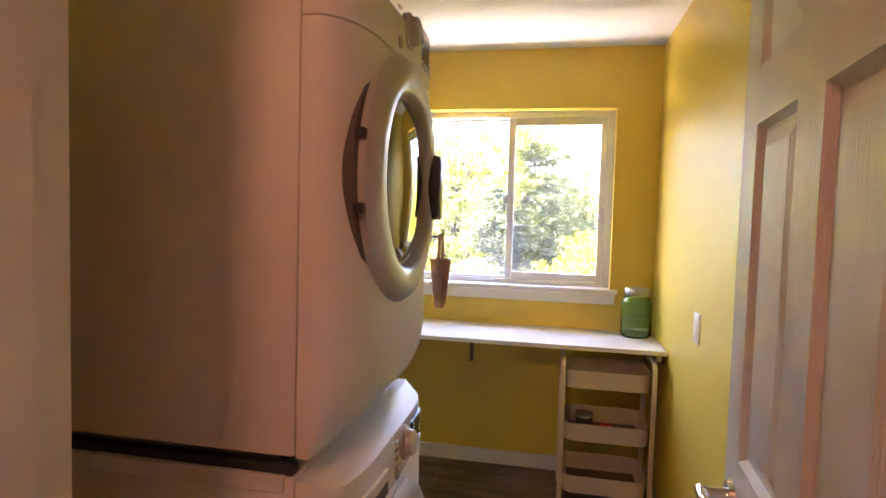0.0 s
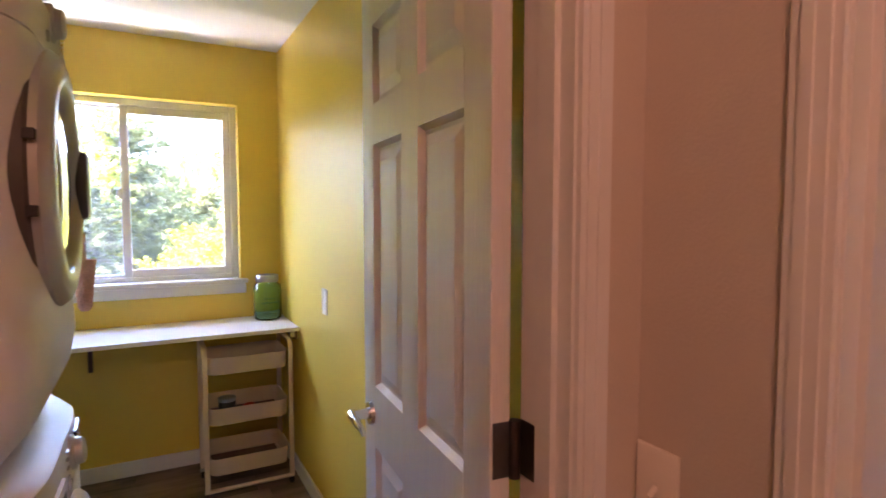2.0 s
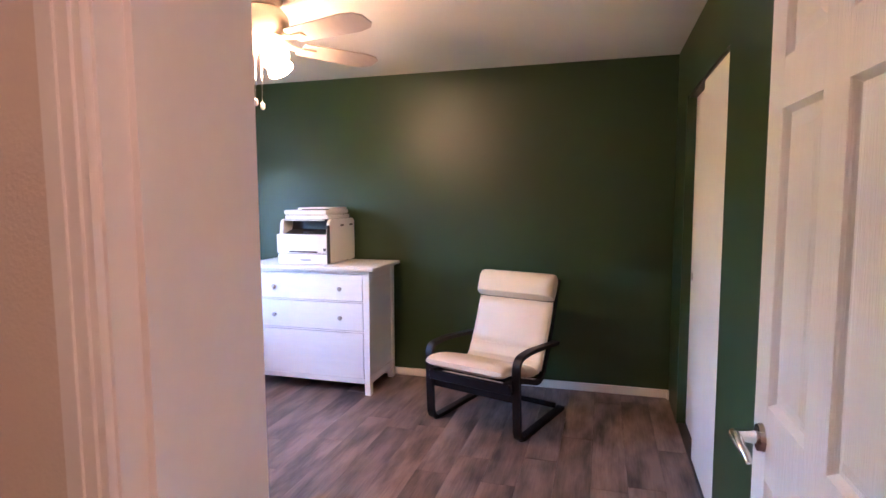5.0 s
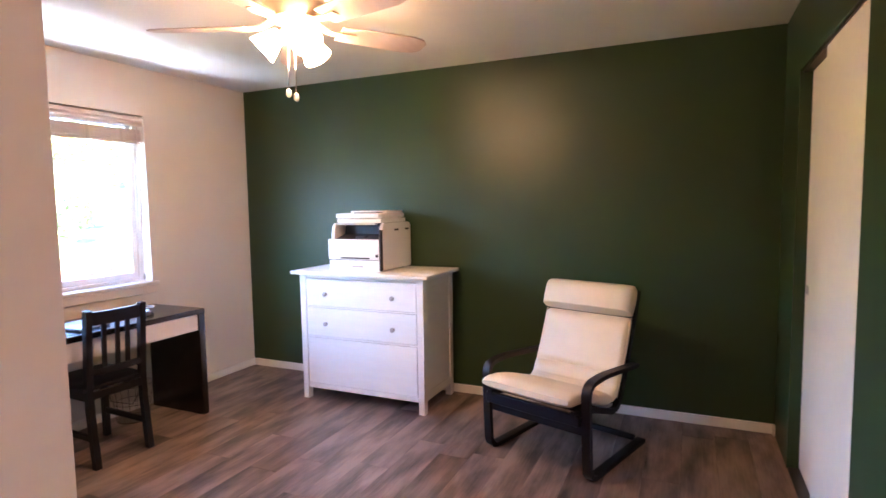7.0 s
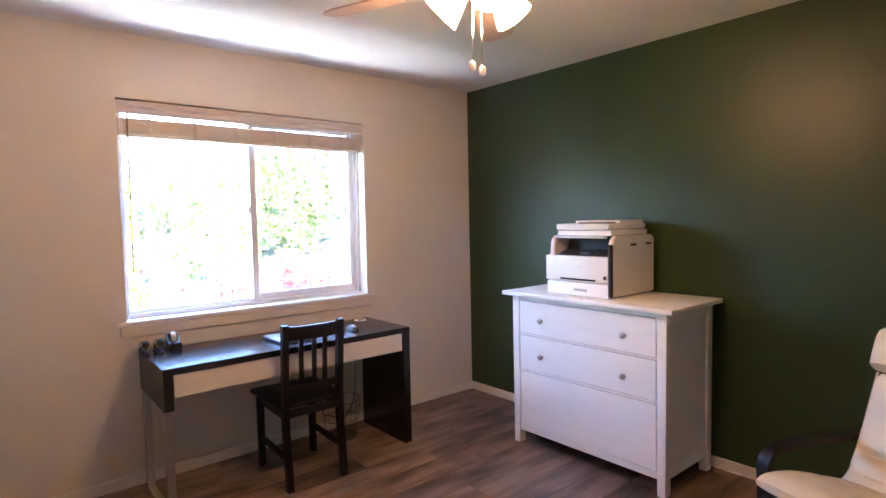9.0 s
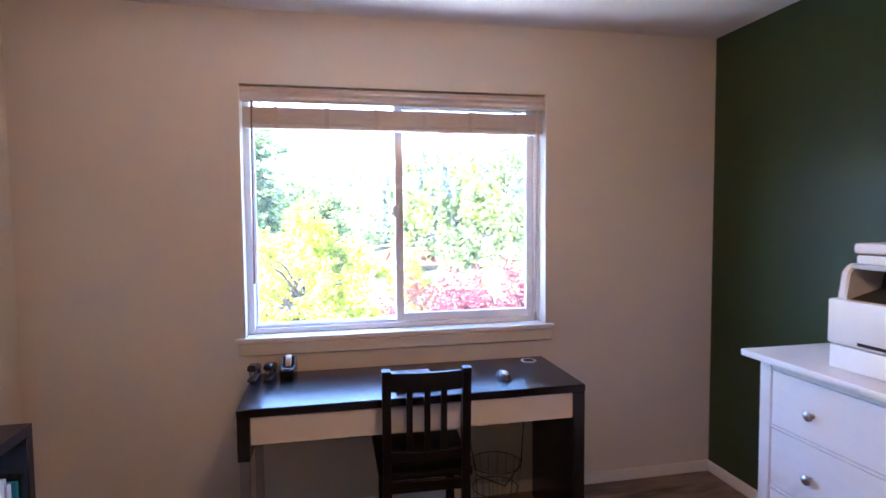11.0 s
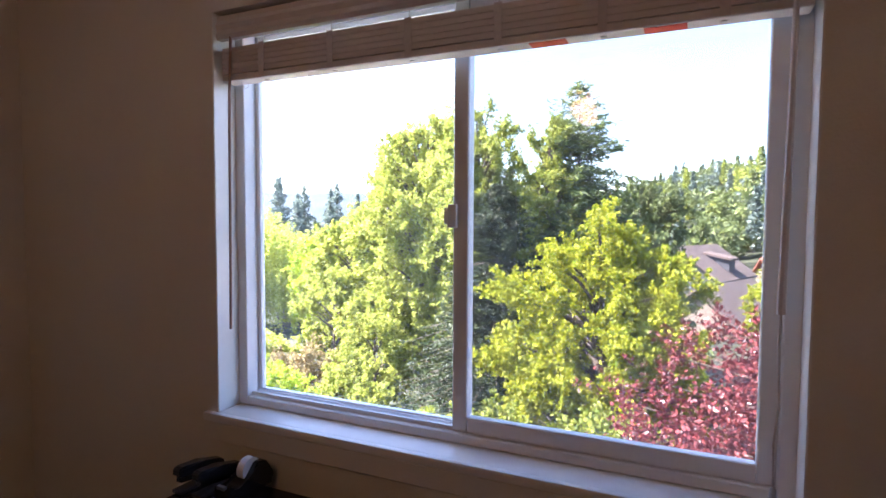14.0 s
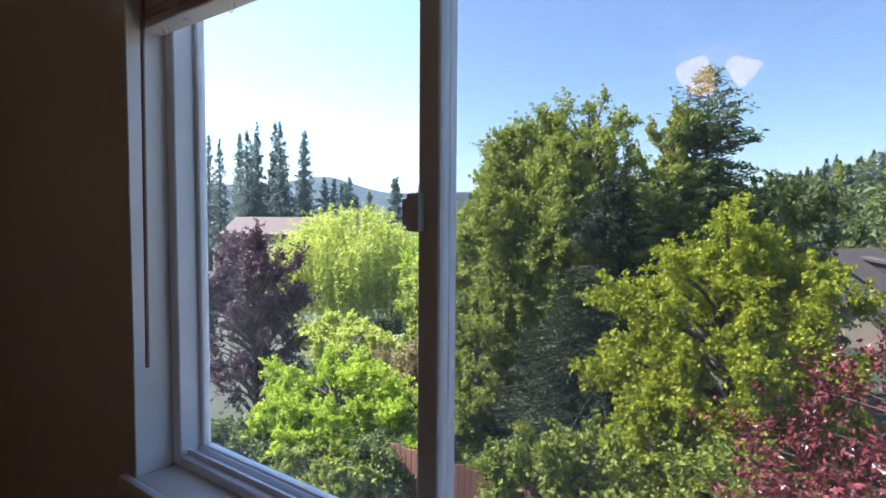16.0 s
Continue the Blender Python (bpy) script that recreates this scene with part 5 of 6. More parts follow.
def ceiling_fan(m, turn):
    f = thing("ceiling_fan", m, "cream five-blade ceiling fan with three lit glass shades", "ceiling fan")
    part("canopy", lathe(bmesh.new(), [(0.090, -0.135), (0.092, -0.145), (0.080, -0.165), (0.05, -0.172)], 28), M["fanmetal"], f)
    part("motor", lathe(bmesh.new(), [(0.03, -0.165), (0.095, -0.18), (0.118, -0.21), (0.118, -0.26), (0.10, -0.29), (0.06, -0.305), (0.045, -0.325), (0.05, -0.338), (0.045, -0.352), (0.02, -0.36)], 32), M["fanmetal"], f, "cream motor housing")
    for i in range(5):
        r = Matrix.Rotation(radians(turn + 72 * i), 4, "Z")
        z = -0.312
        bm = bmesh.new()
        out = [(0.185, -0.052), (0.30, -0.060), (0.50, -0.068), (0.555, -0.055), (0.580, -0.030), (0.580, 0.030), (0.555, 0.055), (0.50, 0.068), (0.30, 0.060), (0.185, 0.052)]
        prism(bm, out, -0.003, 0.003, "z")
        bmesh.ops.rotate(bm, verts=bm.verts, cent=(0.3, 0, 0), matrix=Matrix.Rotation(radians(-12), 3, "X"))
        bmesh.ops.transform(bm, matrix=r @ Matrix.Translation((0, 0, z)), verts=bm.verts)
        bl = part("blade", bm, M["fanblade"], f, "pale fan blade", False)
        bm = bmesh.new()
        ribbon(bm, [(0.09, 0.02), (0.14, -0.002), (0.20, -0.006), (0.25, -0.004)], -0.022, 0.022, 0.006)
        bmesh.ops.transform(bm, matrix=r @ Matrix.Translation((0, 0, z)) @ Matrix.Rotation(radians(-90), 4, "Z"), verts=bm.verts)
        part("blade_iron", bm, M["fanmetal"], bl, "cream blade bracket")
    for i in range(3):
        a = radians(turn + 30 + 120 * i)
        d = Vector((math.cos(a), math.sin(a), 0))
        p0 = Vector((0, 0, -0.322)) + d * 0.020
        p1 = p0 + d * 0.026 + Vector((0, 0, -0.005))
        ax = (d * 0.75 + Vector((0, 0, -0.66))).normalized()
        arm = part("lamp_arm", tube(bmesh.new(), [p0, (p0 + p1) / 2 + Vector((0, 0, 0.006)), p1, p1 + ax * 0.02], 0.010, 8), M["fanmetal"], f)
        q = Matrix.Translation(p1 + ax * 0.015) @ ax.to_track_quat("Z", "Y").to_matrix().to_4x4()
        part("shade", lathe(bmesh.new(), [(0.020, 0), (0.028, 0.010), (0.038, 0.036), (0.051, 0.072), (0.060, 0.100), (0.052, 0.096), (0.010, 0.084)], 24, q), M["bulb"], arm, "lit frosted glass tulip shade")
    for dx, dy, zl in ((-0.012, 0.031, -0.552), (0.010, 0.012, -0.566)):
        ch = part("pull_chain", tube(bmesh.new(), [(dx * 0.8, dy * 0.8, -0.352), (dx, dy, zl)], 0.0022, 6), M["chrome"], f, "thin pull chain")
        part("pull_knob", lathe(bmesh.new(), [(0.004, zl + 0.002), (0.010, zl - 0.004), (0.011, zl - 0.022), (0.006, zl - 0.030)], 14, pose(dx, dy, 0)), M["vinyl"], ch, "white pull knob")
    for ob in f.children_recursive:               # a 1.36 m fan, hung close to the ceiling
        ob.data.transform(Matrix.Translation((0, 0, 0.155)) @ Matrix.Scale(1.15, 4))
    return f


ceiling_fan(pose(3.78, 2.53, CEIL), 327)


def window_blind():
    NB = N + 0.022
    b = thing("window_blind", pose(0, 0, 0), "cream horizontal blind drawn up to the top of the window", "blind")
    x0, x1 = WIN1[0] + 0.004, WIN1[1] - 0.004
    z1 = WIN1[3] - 0.004
    prof = [(NB - 0.006, z1 - 0.005), (NB + 0.002, z1), (NB + 0.012, z1), (NB + 0.012, z1 - 0.072), (NB - 0.006, z1 - 0.072), (NB - 0.012, z1 - 0.060), (NB - 0.006, z1 - 0.045), (NB - 0.012, z1 - 0.030), (NB - 0.006, z1 - 0.018)]
    part("valance", prism(bmesh.new(), prof, x0, x1, "x"), M["blind"], b, "moulded cream valance", False)
    part("headrail", boxes((x0 + 0.004, x1 - 0.004, NB + 0.015, NB + 0.050, z1 - 0.045, z1 - 0.002)), M["blind"], b)
    st = 1.904
    for i in range(15):
        z = st + 0.018 + 0.0052 * i
        part("slat", boxes((x0 + 0.008, x1 - 0.008, NB + 0.004 + 0.0012 * (i % 3), NB + 0.053 + 0.0012 * (i % 2), z, z + 0.0045)), M["blind"], b, "", False)
    part("bottom_rail", boxes((x0 + 0.008, x1 - 0.008, NB + 0.003, NB + 0.055, st - 0.004, st + 0.0155), bevel=0.003), M["blind"], b, "cream bottom rail")
    for i in range(6):
        x = x0 + 0.16 + i * (x1 - x0 - 0.32) / 5
        # a thin darker strip paints the faint shadow across the slats
        part("ladder_shadow", boxes((x - 0.010, x + 0.010, NB + 0.0026, NB + 0.0036, st - 0.002, st + 0.098)), M["blindtape"], b, "thin darker strip for the faint shadow across the slats", False)
        part("ladder_cord", tube(bmesh.new(), [(x, NB + 0.012, st + 0.09), (x, NB + 0.012, z1 - 0.045)], 0.0012, 5), M["blindtape"], b)
        part("button", cyl(bmesh.new(), (x, NB + 0.03, st - 0.0065), (x, NB + 0.03, st - 0.004), 0.008, None, 10), M["blindtape"], b)
    for x in (3.97, 4.22):
        part("sticker", boxes((x, x + 0.085, NB + 0.008, NB + 0.045, st - 0.0056, st - 0.0042)), M["red"], b, "red warning sticker", False)
    part("wand", tube(bmesh.new(), [(3.072, NB - 0.004, z1 - 0.06), (3.070, NB - 0.010, st - 0.05), (3.064, NB - 0.012, 1.16)], 0.0042, 8), M["wand"], b, "thin brown tilt wand")
    part("wand_hook", tube(bmesh.new(), [(3.072, NB + 0.02, z1 - 0.045), (3.072, NB - 0.002, z1 - 0.05), (3.072, NB - 0.004, z1 - 0.065)], 0.003, 6), M["nickel"], b)
    part("lift_cord", tube(bmesh.new(), [(4.490, NB + 0.002, 1.32), (4.486, NB - 0.002, 1.24), (4.491, NB - 0.002, 1.14), (4.484, NB - 0.002, 1.05), (4.486, NB - 0.002, 0.955)], 0.0022, 6), M["blindtape"], b, "white lift cord")
    part("cord_sleeve", tube(bmesh.new(), [(4.497, NB + 0.004, z1 - 0.05), (4.493, NB + 0.002, 1.70), (4.489, NB + 0.002, 1.31)], [0.005, 0.007, 0.0085], 8), M["blind"], b, "bundled cords hanging beside the sash")
    part("tassel", lathe(bmesh.new(), [(0.003, 0.962), (0.006, 0.958), (0.008, 0.925), (0.006, 0.920)], 12, pose(4.486, NB - 0.002, 0)), M["zinc"], b, "small grey cord tassel")
    for x in (x0 + 0.06, x0 + 0.30, x0 + 0.56):
        part("loose_thread", tube(bmesh.new(), [(x, NB + 0.03, st - 0.004), (x + 0.012, NB + 0.03, st - 0.022), (x + 0.024, NB + 0.03, st - 0.020), (x + 0.026, NB + 0.03, st - 0.005)], 0.0009, 5), M["blindtape"], b)
    return b


window_blind()

# things on the desk
TOP = 0.742


def stapler(m, label):
    s = thing("stapler", m, label, "stapler")
    part("base", boxes((-0.019, 0.019, -0.075, 0.075, 0.0, 0.010), bevel=0.003, seg=2), M["darkplastic"], s)
    bm = bmesh.new()
    prism(bm, [(-0.072, 0.046), (0.03, 0.034), (0.068, 0.018), (0.078, 0.030), (0.070, 0.050), (0.0, 0.068), (-0.068, 0.074), (-0.078, 0.060)], -0.017, 0.017, "x")
    bmesh.ops.bevel(bm, geom=list(bm.edges), offset=0.005, segments=2, affect="EDGES")
    part("arm", bm, M["glossblack"], s, "glossy black arm")
    part("magazine", prism(bmesh.new(), [(-0.066, 0.030), (0.06, 0.014), (0.06, 0.028), (-0.066, 0.046)], -0.010, 0.010, "x"), M["chrome"], s)
    part("pivot", boxes((-0.015, 0.015, 0.045, 0.072, 0.008, 0.034), bevel=0.003), M["darkplastic"], s)
    return s


stapler(pose(3.070, 4.395, TOP, 0, 0, -4), "black stapler lying on the desk")
stapler(pose(3.140, 4.398, TOP, 0, 0, -5), "black and grey stapler beside the tape dispenser")
tp = thing("tape_dispenser", pose(3.220, 4.415, TOP, 0, 0, -4), "black tape dispenser with a roll of tape", "tape dispenser")
bm = prism(bmesh.new(), [(-0.075, 0), (0.07, 0), (0.078, 0.03), (0.05, 0.075), (0.02, 0.080), (-0.01, 0.045), (-0.045, 0.030), (-0.078, 0.044), (-0.082, 0.02)], -0.03, 0.03, "x")
bmesh.ops.bevel(bm, geom=list(bm.edges), offset=0.004, segments=2, affect="EDGES")
part("body", bm, M["glossblack"], tp)
part("tape_roll", cyl(bmesh.new(), (-0.012, 0.012, 0.058), (0.012, 0.012, 0.058), 0.032, None, 24), M["paper"], tp, "roll of clear tape")
part("cutter", boxes((-0.014, 0.014, -0.084, -0.074, 0.038, 0.047)), M["nickel"], tp)
lp = thing("laptop", pose(3.770, 4.165, TOP, 0, 0, 1.5), "closed grey laptop lying on the desk", "laptop")
part("base", boxes((-0.094, 0.094, -0.130, 0.130, 0.001, 0.010), bevel=0.003, seg=2), M["darkplastic"], lp)
part("lid", boxes((-0.094, 0.094, -0.130, 0.130, 0.011, 0.019), bevel=0.003, seg=2), M["laptop"], lp, "grey metal lid")
mo = thing("computer_mouse", pose(4.178, 4.135, TOP, 0, 0, 8), "black and silver computer mouse on the desk", "mouse")
bm = bmesh.new()
bmesh.ops.create_uvsphere(bm, u_segments=20, v_segments=12, radius=1.0)
for v in bm.verts:
    v.co = Vector((v.co.x * 0.031 * (1 - 0.12 * v.co.y), v.co.y * 0.055, max(v.co.z, 0) * 0.033))
part("shell", bm, M["darkplastic"], mo, "glossy black shell")
bm = bmesh.new()
bmesh.ops.create_uvsphere(bm, u_segments=16, v_segments=10, radius=1.0)
for v in bm.verts:
    v.co = Vector((v.co.x * 0.020, -0.016 + v.co.y * 0.030, 0.004 + max(v.co.z, 0) * 0.0325))
part("top_cover", bm, M["laptop"], mo, "silver top")
part("wheel", cyl(bmesh.new(), (-0.003, 0.030, 0.026), (0.003, 0.030, 0.026), 0.008, None, 12), M["rubber"], mo)

# wire basket under the desk
wb = thing("wire_basket", pose(4.205, 4.355, 0), "black wire waste basket under the desk", "waste basket")
for z, r in ((0.002, 0.100), (0.12, 0.112), (0.245, 0.128)):
    ring = [(r * math.cos(2 * math.pi * k / 28), r * math.sin(2 * math.pi * k / 28), z + 0.003) for k in range(29)]
    part("wire_ring", tube(bmesh.new(), ring, 0.0022, 5), M["bronze"], wb)
for k in range(16):
    a = 2 * math.pi * k / 16
    part("wire", tube(bmesh.new(), [(0.100 * math.cos(a), 0.100 * math.sin(a), 0.004), (0.128 * math.cos(a), 0.128 * math.sin(a), 0.248)], 0.0011, 5), M["bronze"], wb)
part("bottom", cyl(bmesh.new(), (0, 0, 0.0), (0, 0, 0.004), 0.10, None, 24), M["bronze"], wb)
ol = thing("wall_outlet", Matrix.Translation((4.10, N, 0.36)), "white power outlet with a plug under the desk", "outlet")
part("cover_plate", boxes((-0.035, 0.035, -0.005, 0, -0.057, 0.057), bevel=0.003), M["plate"], ol)
pc = thing("power_cord", pose(0, 0, 0), "black power cord hanging behind the desk", "cord")
part("cable", tube(bmesh.new(), [(4.405, 4.455, 0.70), (4.412, 4.485, 0.55), (4.39, 4.495, 0.16), (4.30, 4.49, 0.05), (4.15, 4.495, 0.12), (4.10, N - 0.012, 0.36)], 0.003, 6), M["darkplastic"], pc)


def cube_shelf():
    s = thing("cube_shelf", pose(0, 0, 0), "black-brown low cube shelf along the wall", "bookcase")
    x0, x1, y0, y1, h, o = W + 0.004, W + 0.365, 2.400, 3.832, 0.795, 0.038
    part("top_board", boxes((x0, x1, y0, y1, h - o, h), bevel=0.002), M["blackbrown"], s)
    part("bottom_board", boxes((x0, x1, y0, y1, 0, o), bevel=0.002), M["blackbrown"], s)
    for y in (y0, y1 - o):
        part("end_board", boxes((x0, x1, y, y + o, o, h - o), bevel=0.002), M["blackbrown"], s)
    step = (y1 - y0 - 2 * o) / 4
    for i in (1, 2, 3):
        y = y0 + o + i * step
        part("divider", boxes((x0, x1 - 0.002, y - 0.008, y + 0.008, o, h - o)), M["blackbrown"], s, "", False)
    part("middle_shelf", boxes((x0, x1 - 0.003, y0 + o, y1 - o, h / 2 - 0.008, h / 2 + 0.008)), M["blackbrown"], s, "", False)
    return s


cube_shelf()
rnd = random.Random(4)
y = 3.790
for i in range(9):
    th, hh, dd = rnd.uniform(0.012, 0.028), rnd.uniform(0.21, 0.27), rnd.uniform(0.20, 0.25)
    k = thing("book", Matrix.Translation((W + 0.363 - dd - rnd.uniform(0.02, 0.06), y - th, 0.403)), "book standing in the cube shelf", "book", "books in the cube shelf")
    part("cover", boxes((0, dd, 0, th, 0, hh), bevel=0.0015), M["teal"] if i % 3 == 0 else M["paper"], k)
    y -= th + 0.002
y = 3.785
for i in range(3):
    k = thing("paper_stack", Matrix.Translation((W + 0.275, 3.665, 0.046 + 0.05 * i)) @ Matrix.Rotation(radians((7, -4, 11)[i]), 4, "Z"), "stack of white and teal paper in the cube shelf", "paper", "paper stacks")
    part("sheets", boxes((-0.15, 0.07, -0.11, 0.11, 0, 0.045)), M["paper"] if i else M["teal"], k)


# ---------------------------------------------------------------- outdoors
def lie(x, y):
    """Height of the ground: a garden falling away from the house, woods rising to the north-east, far hills."""
    r = math.hypot(x - 3, y - 4)
    z = -3.2 - 2.3 * min(max((y - 6.5) / 8, 0), 1) - 5.0 * min(max((r - 22) / 50, 0), 1) ** 1.2
    hill = 36.5 * math.exp(-((y - 330) / 150) ** 2) * (1 / (1 + math.exp(-(x + 10 + 0.06 * y) / 30)))
    hill += 16.0 * math.exp(-((y - 150) / 70) ** 2) * (1 / (1 + math.exp(-(x - 42) / 14)))
    return z + hill


def sheet():
    rs = [0, 6, 10, 14, 18, 22, 27, 33, 40, 50, 62, 78, 98, 125, 160, 200, 250, 310, 380, 470, 600, 800, 1100, 1500, 2200, 3200, 4600]
    n = 72
    verts, faces = [(3.0, 4.0, lie(3, 4))], []
    for r in rs[1:]:
        for k in range(n):
            a = 2 * math.pi * k / n
            x, y = 3 + r * math.cos(a), 4 + r * math.sin(a)
            verts.append((x, y, lie(x, y) + (0.25 * noise.noise(Vector((x * 0.15, y * 0.15, 0))) if r < 150 else 0)))
    for k in range(n):
        faces.append((0, 1 + k, 1 + (k + 1) % n))
    for i in range(len(rs) - 2):
        for k in range(n):
            a, b = 1 + i * n + k, 1 + i * n + (k + 1) % n
            faces.append((a, a + n, b + n, b))
    me = bpy.data.meshes.new("ground")
    me.from_pydata(verts, [], faces)
    me.materials.append(M["ground"])
    for p in me.polygons:
        p.use_smooth = True
    return tagged(new("ground", me), "grassy ground falling away from the house", "ground", "", "structure")


sheet()
# added reflector below the windows, out of view, bouncing sunlight indoors
setting("patio", boxes((-7, 13, 4.70, 7.4, -3.6, -3.02)), M["patio"], "pale slab added out of view to bounce sunlight into the rooms", "patio")


def far_hills():
    """Wooded ridge on the horizon; its blue colour stands for the haze."""
    bm = bmesh.new()
    n = 90
    low, top, back = [], [], []
    for i in range(n + 1):
        a = radians(96 + 74 * i / n)
        u = i / n
        h = 100 + 54 * math.exp(-((u - 0.565) / 0.055) ** 2) + 16 * math.exp(-((u - 0.66) / 0.07) ** 2) + 40 * math.exp(-((u - 0.92) / 0.2) ** 2)
        h += 14 * noise.noise(Vector((u * 9, 0, 0))) + 5 * noise.noise(Vector((u * 40, 3, 0)))
        for lst, r, z in ((low, 1750, -20), (top, 2250, h), (back, 2900, -20)):
            lst.append(bm.verts.new((3 + r * math.cos(a), 4 + r * math.sin(a), z)))
    for p, q in ((low, top), (top, back)):
        for i in range(n):
            bm.faces.new((p[i], p[i + 1], q[i + 1], q[i]))
    return setting("backdrop_hills", bm, M["mountain"], "wooded ridge on the horizon, haze put into its blue colour", "hills", True)


far_hills()


def leaves_mesh(name, centres, size, material, seed, flat=0.0, wide=0.30):
    """Many small bent leaf blades, one island each."""
    g = np.random.default_rng(seed)
    n = len(centres)
    d = g.normal(size=(n, 3))
    d /= np.linalg.norm(d, axis=1)[:, None]
    d[:, 2] = d[:, 2] * (1 - flat) - 0.25
    d /= np.linalg.norm(d, axis=1)[:, None]
    u = np.cross(d, g.normal(size=(n, 3)))
    u /= np.linalg.norm(u, axis=1)[:, None]
    nrm = np.cross(d, u)
    s = size * g.uniform(0.65, 1.35, n)[:, None]
    a, b = centres - d * s * 0.5, centres + d * s * 0.5
    l, r = centres + u * s * wide + nrm * s * 0.10, centres - u * s * wide + nrm * s * 0.10
    verts = np.stack([a, l, b, r], 1).reshape(-1, 3)
    idx = np.arange(n)[:, None] * 4
    tris = np.concatenate([idx + np.array([[0, 1, 2]]), idx + np.array([[0, 2, 3]])], 1).reshape(-1, 3)
    me = bpy.data.meshes.new(name)
    me.from_pydata(verts.tolist(), [], tris.tolist())
    me.materials.append(material)
    return me


def broadleaf(name, label, x, y, top, rx, ry, crown_low, leaf, size, count, seed, clumps=60, lean=0.0, category="tree", spray=0.42, shell=0.5, up=0.35):
    """Tapered trunk, a limb to every spray of twigs, and leaves strung along the twigs, with gaps between the sprays."""
    g = np.random.default_rng(seed)
    base = lie(x, y) - 0.3
    t = thing(name, pose(x, y, base), label, category)
    H, low = top - base, max(crown_low - base, 0.1)
    mid, hz = (H + low) / 2, (H - low) / 2
    rm = min(rx, ry, hz)
    cl = []
    for i in range(clumps):
        th, cz = g.uniform(0, 2 * math.pi), g.uniform(-0.95, 1)
        rr = g.uniform(shell ** 3, 1.0) ** (1 / 3) * g.uniform(0.86, 1.04)
        sn = math.sqrt(1 - cz * cz)
        c = np.array([rx * rr * sn * math.cos(th) + lean * cz, ry * rr * sn * math.sin(th), mid + hz * rr * cz])
        cl.append((c, spray * rm * g.uniform(0.6, 1.25) * (clumps / 60) ** -0.25))
    bm = bmesh.new()
    r0 = 0.020 * H + 0.02
    tube(bm, [(0, 0, 0), (0.05, 0.02, low * 0.5), (lean * 0.2, 0, low + hz * 0.5), (lean * 0.6, 0, H * 0.88)], [r0, r0 * 0.8, r0 * 0.5, r0 * 0.12], 9)
    pts = []
    w = np.array([r ** 1.7 for _, r in cl])
    w = w / w.sum()
    for (c, r), f in zip(cl, w):
        root = np.array([lean * 0.3, 0, max(low * 0.6, min(c[2] - 0.30 * hz, H * 0.8))])
        mp = root * 0.5 + c * 0.5 + np.array([0, 0, 0.04 * hz])
        tube(bm, [tuple(root), tuple(mp), tuple(c)], [r0 * 0.30, r0 * 0.17, r0 * 0.05], 5)
        out = c - np.array([0, 0, mid - 0.5 * hz])
        out = out / (np.linalg.norm(out) + 1e-6)
        twigs = 9
        k = max(3, int(count * f / twigs))
        for j in range(twigs):
            d = g.normal(size=3) * 0.62 + out * 0.55 + np.array([0, 0, up])
            d = d / np.linalg.norm(d) * r * g.uniform(0.7, 1.5)
            s = g.uniform(0.0, 1.0, k)[:, None] ** 0.8
            p = c - d * 0.35 + d * s * 1.2 + g.normal(size=(k, 3)) * r * 0.13 * (1.3 - s)
            p[:, 2] -= 0.22 * r * s[:, 0] ** 2
            pts.append(p)
    part("trunk", bm, M["bark"], t, "brown trunk and limbs")
    ob = new("crown", leaves_mesh("crown", np.concatenate(pts), size, leaf, seed + 1))
    ob.parent = t
    return t


def conifer(name, label, x, y, top, radius, leaf, size, seed, tiers=26, per=9, base_clear=0.08, sparse_top=0.0, group="", dense=1.0):
    """Whorled boughs that droop, each with many short sprays."""
    g = np.random.default_rng(seed)
    base = lie(x, y) - 0.3
    t = thing(name, pose(x, y, base), label, "tree", group)
    H = top - base
    bm = bmesh.new()
    tube(bm, [(0, 0, 0), (0, 0, H * 0.5), (0, 0, H * 0.995)], [0.018 * H, 0.011 * H, 0.004], 8)
    pts = []
    for i in range(tiers):
        f = base_clear + (0.985 - base_clear) * i / (tiers - 1)
        L = radius * (1 - f) ** 0.8 * g.uniform(0.72, 1.2)
        if sparse_top and f > 1 - sparse_top:
            L *= 1.25
        m = max(4, int(per * (1 - f * 0.45)))
        for k in range(m):
            a = 2 * math.pi * (k + g.uniform(-0.3, 0.3)) / m + i * 0.7
            l = L * g.uniform(0.55, 1.15) + 0.1
            z0 = H * (f + g.normal() * 0.3 / tiers)
            dip = -0.22 * l if f < 0.75 else 0.30 * l
            e = (l * math.cos(a), l * math.sin(a), z0 + dip)
            tube(bm, [(0, 0, z0), (e[0] * 0.5, e[1] * 0.5, z0 + dip * 0.35), e], [0.006 + 0.007 * l, 0.004 + 0.003 * l, 0.002], 4)
            k2 = int(dense * (10 + 52 * l / radius) * (0.2 if sparse_top and f > 1 - sparse_top else 1.0))
            s = g.uniform(0.15, 1.0, k2)[:, None]
            c = np.array([[0, 0, z0]]) * (1 - s) + np.array([e]) * s
            c[:, 2] += (1 - s[:, 0]) * s[:, 0] * dip * 0.3
            side = (g.uniform(-1, 1, k2) * 0.34 * l * (1.15 - s[:, 0]))[:, None] * np.array([[-math.sin(a), math.cos(a), -0.12]])
            pts.append(c + side + g.normal(size=(k2, 3)) * np.array([0.05, 0.05, 0.25 * H / tiers]))
    part("trunk", bm, M["bark"], t, "dark trunk and boughs")
    ob = new("crown", leaves_mesh("crown", np.concatenate(pts), size * 1.55, leaf, seed + 1, 0.5, 0.13))
    ob.parent = t
    return t


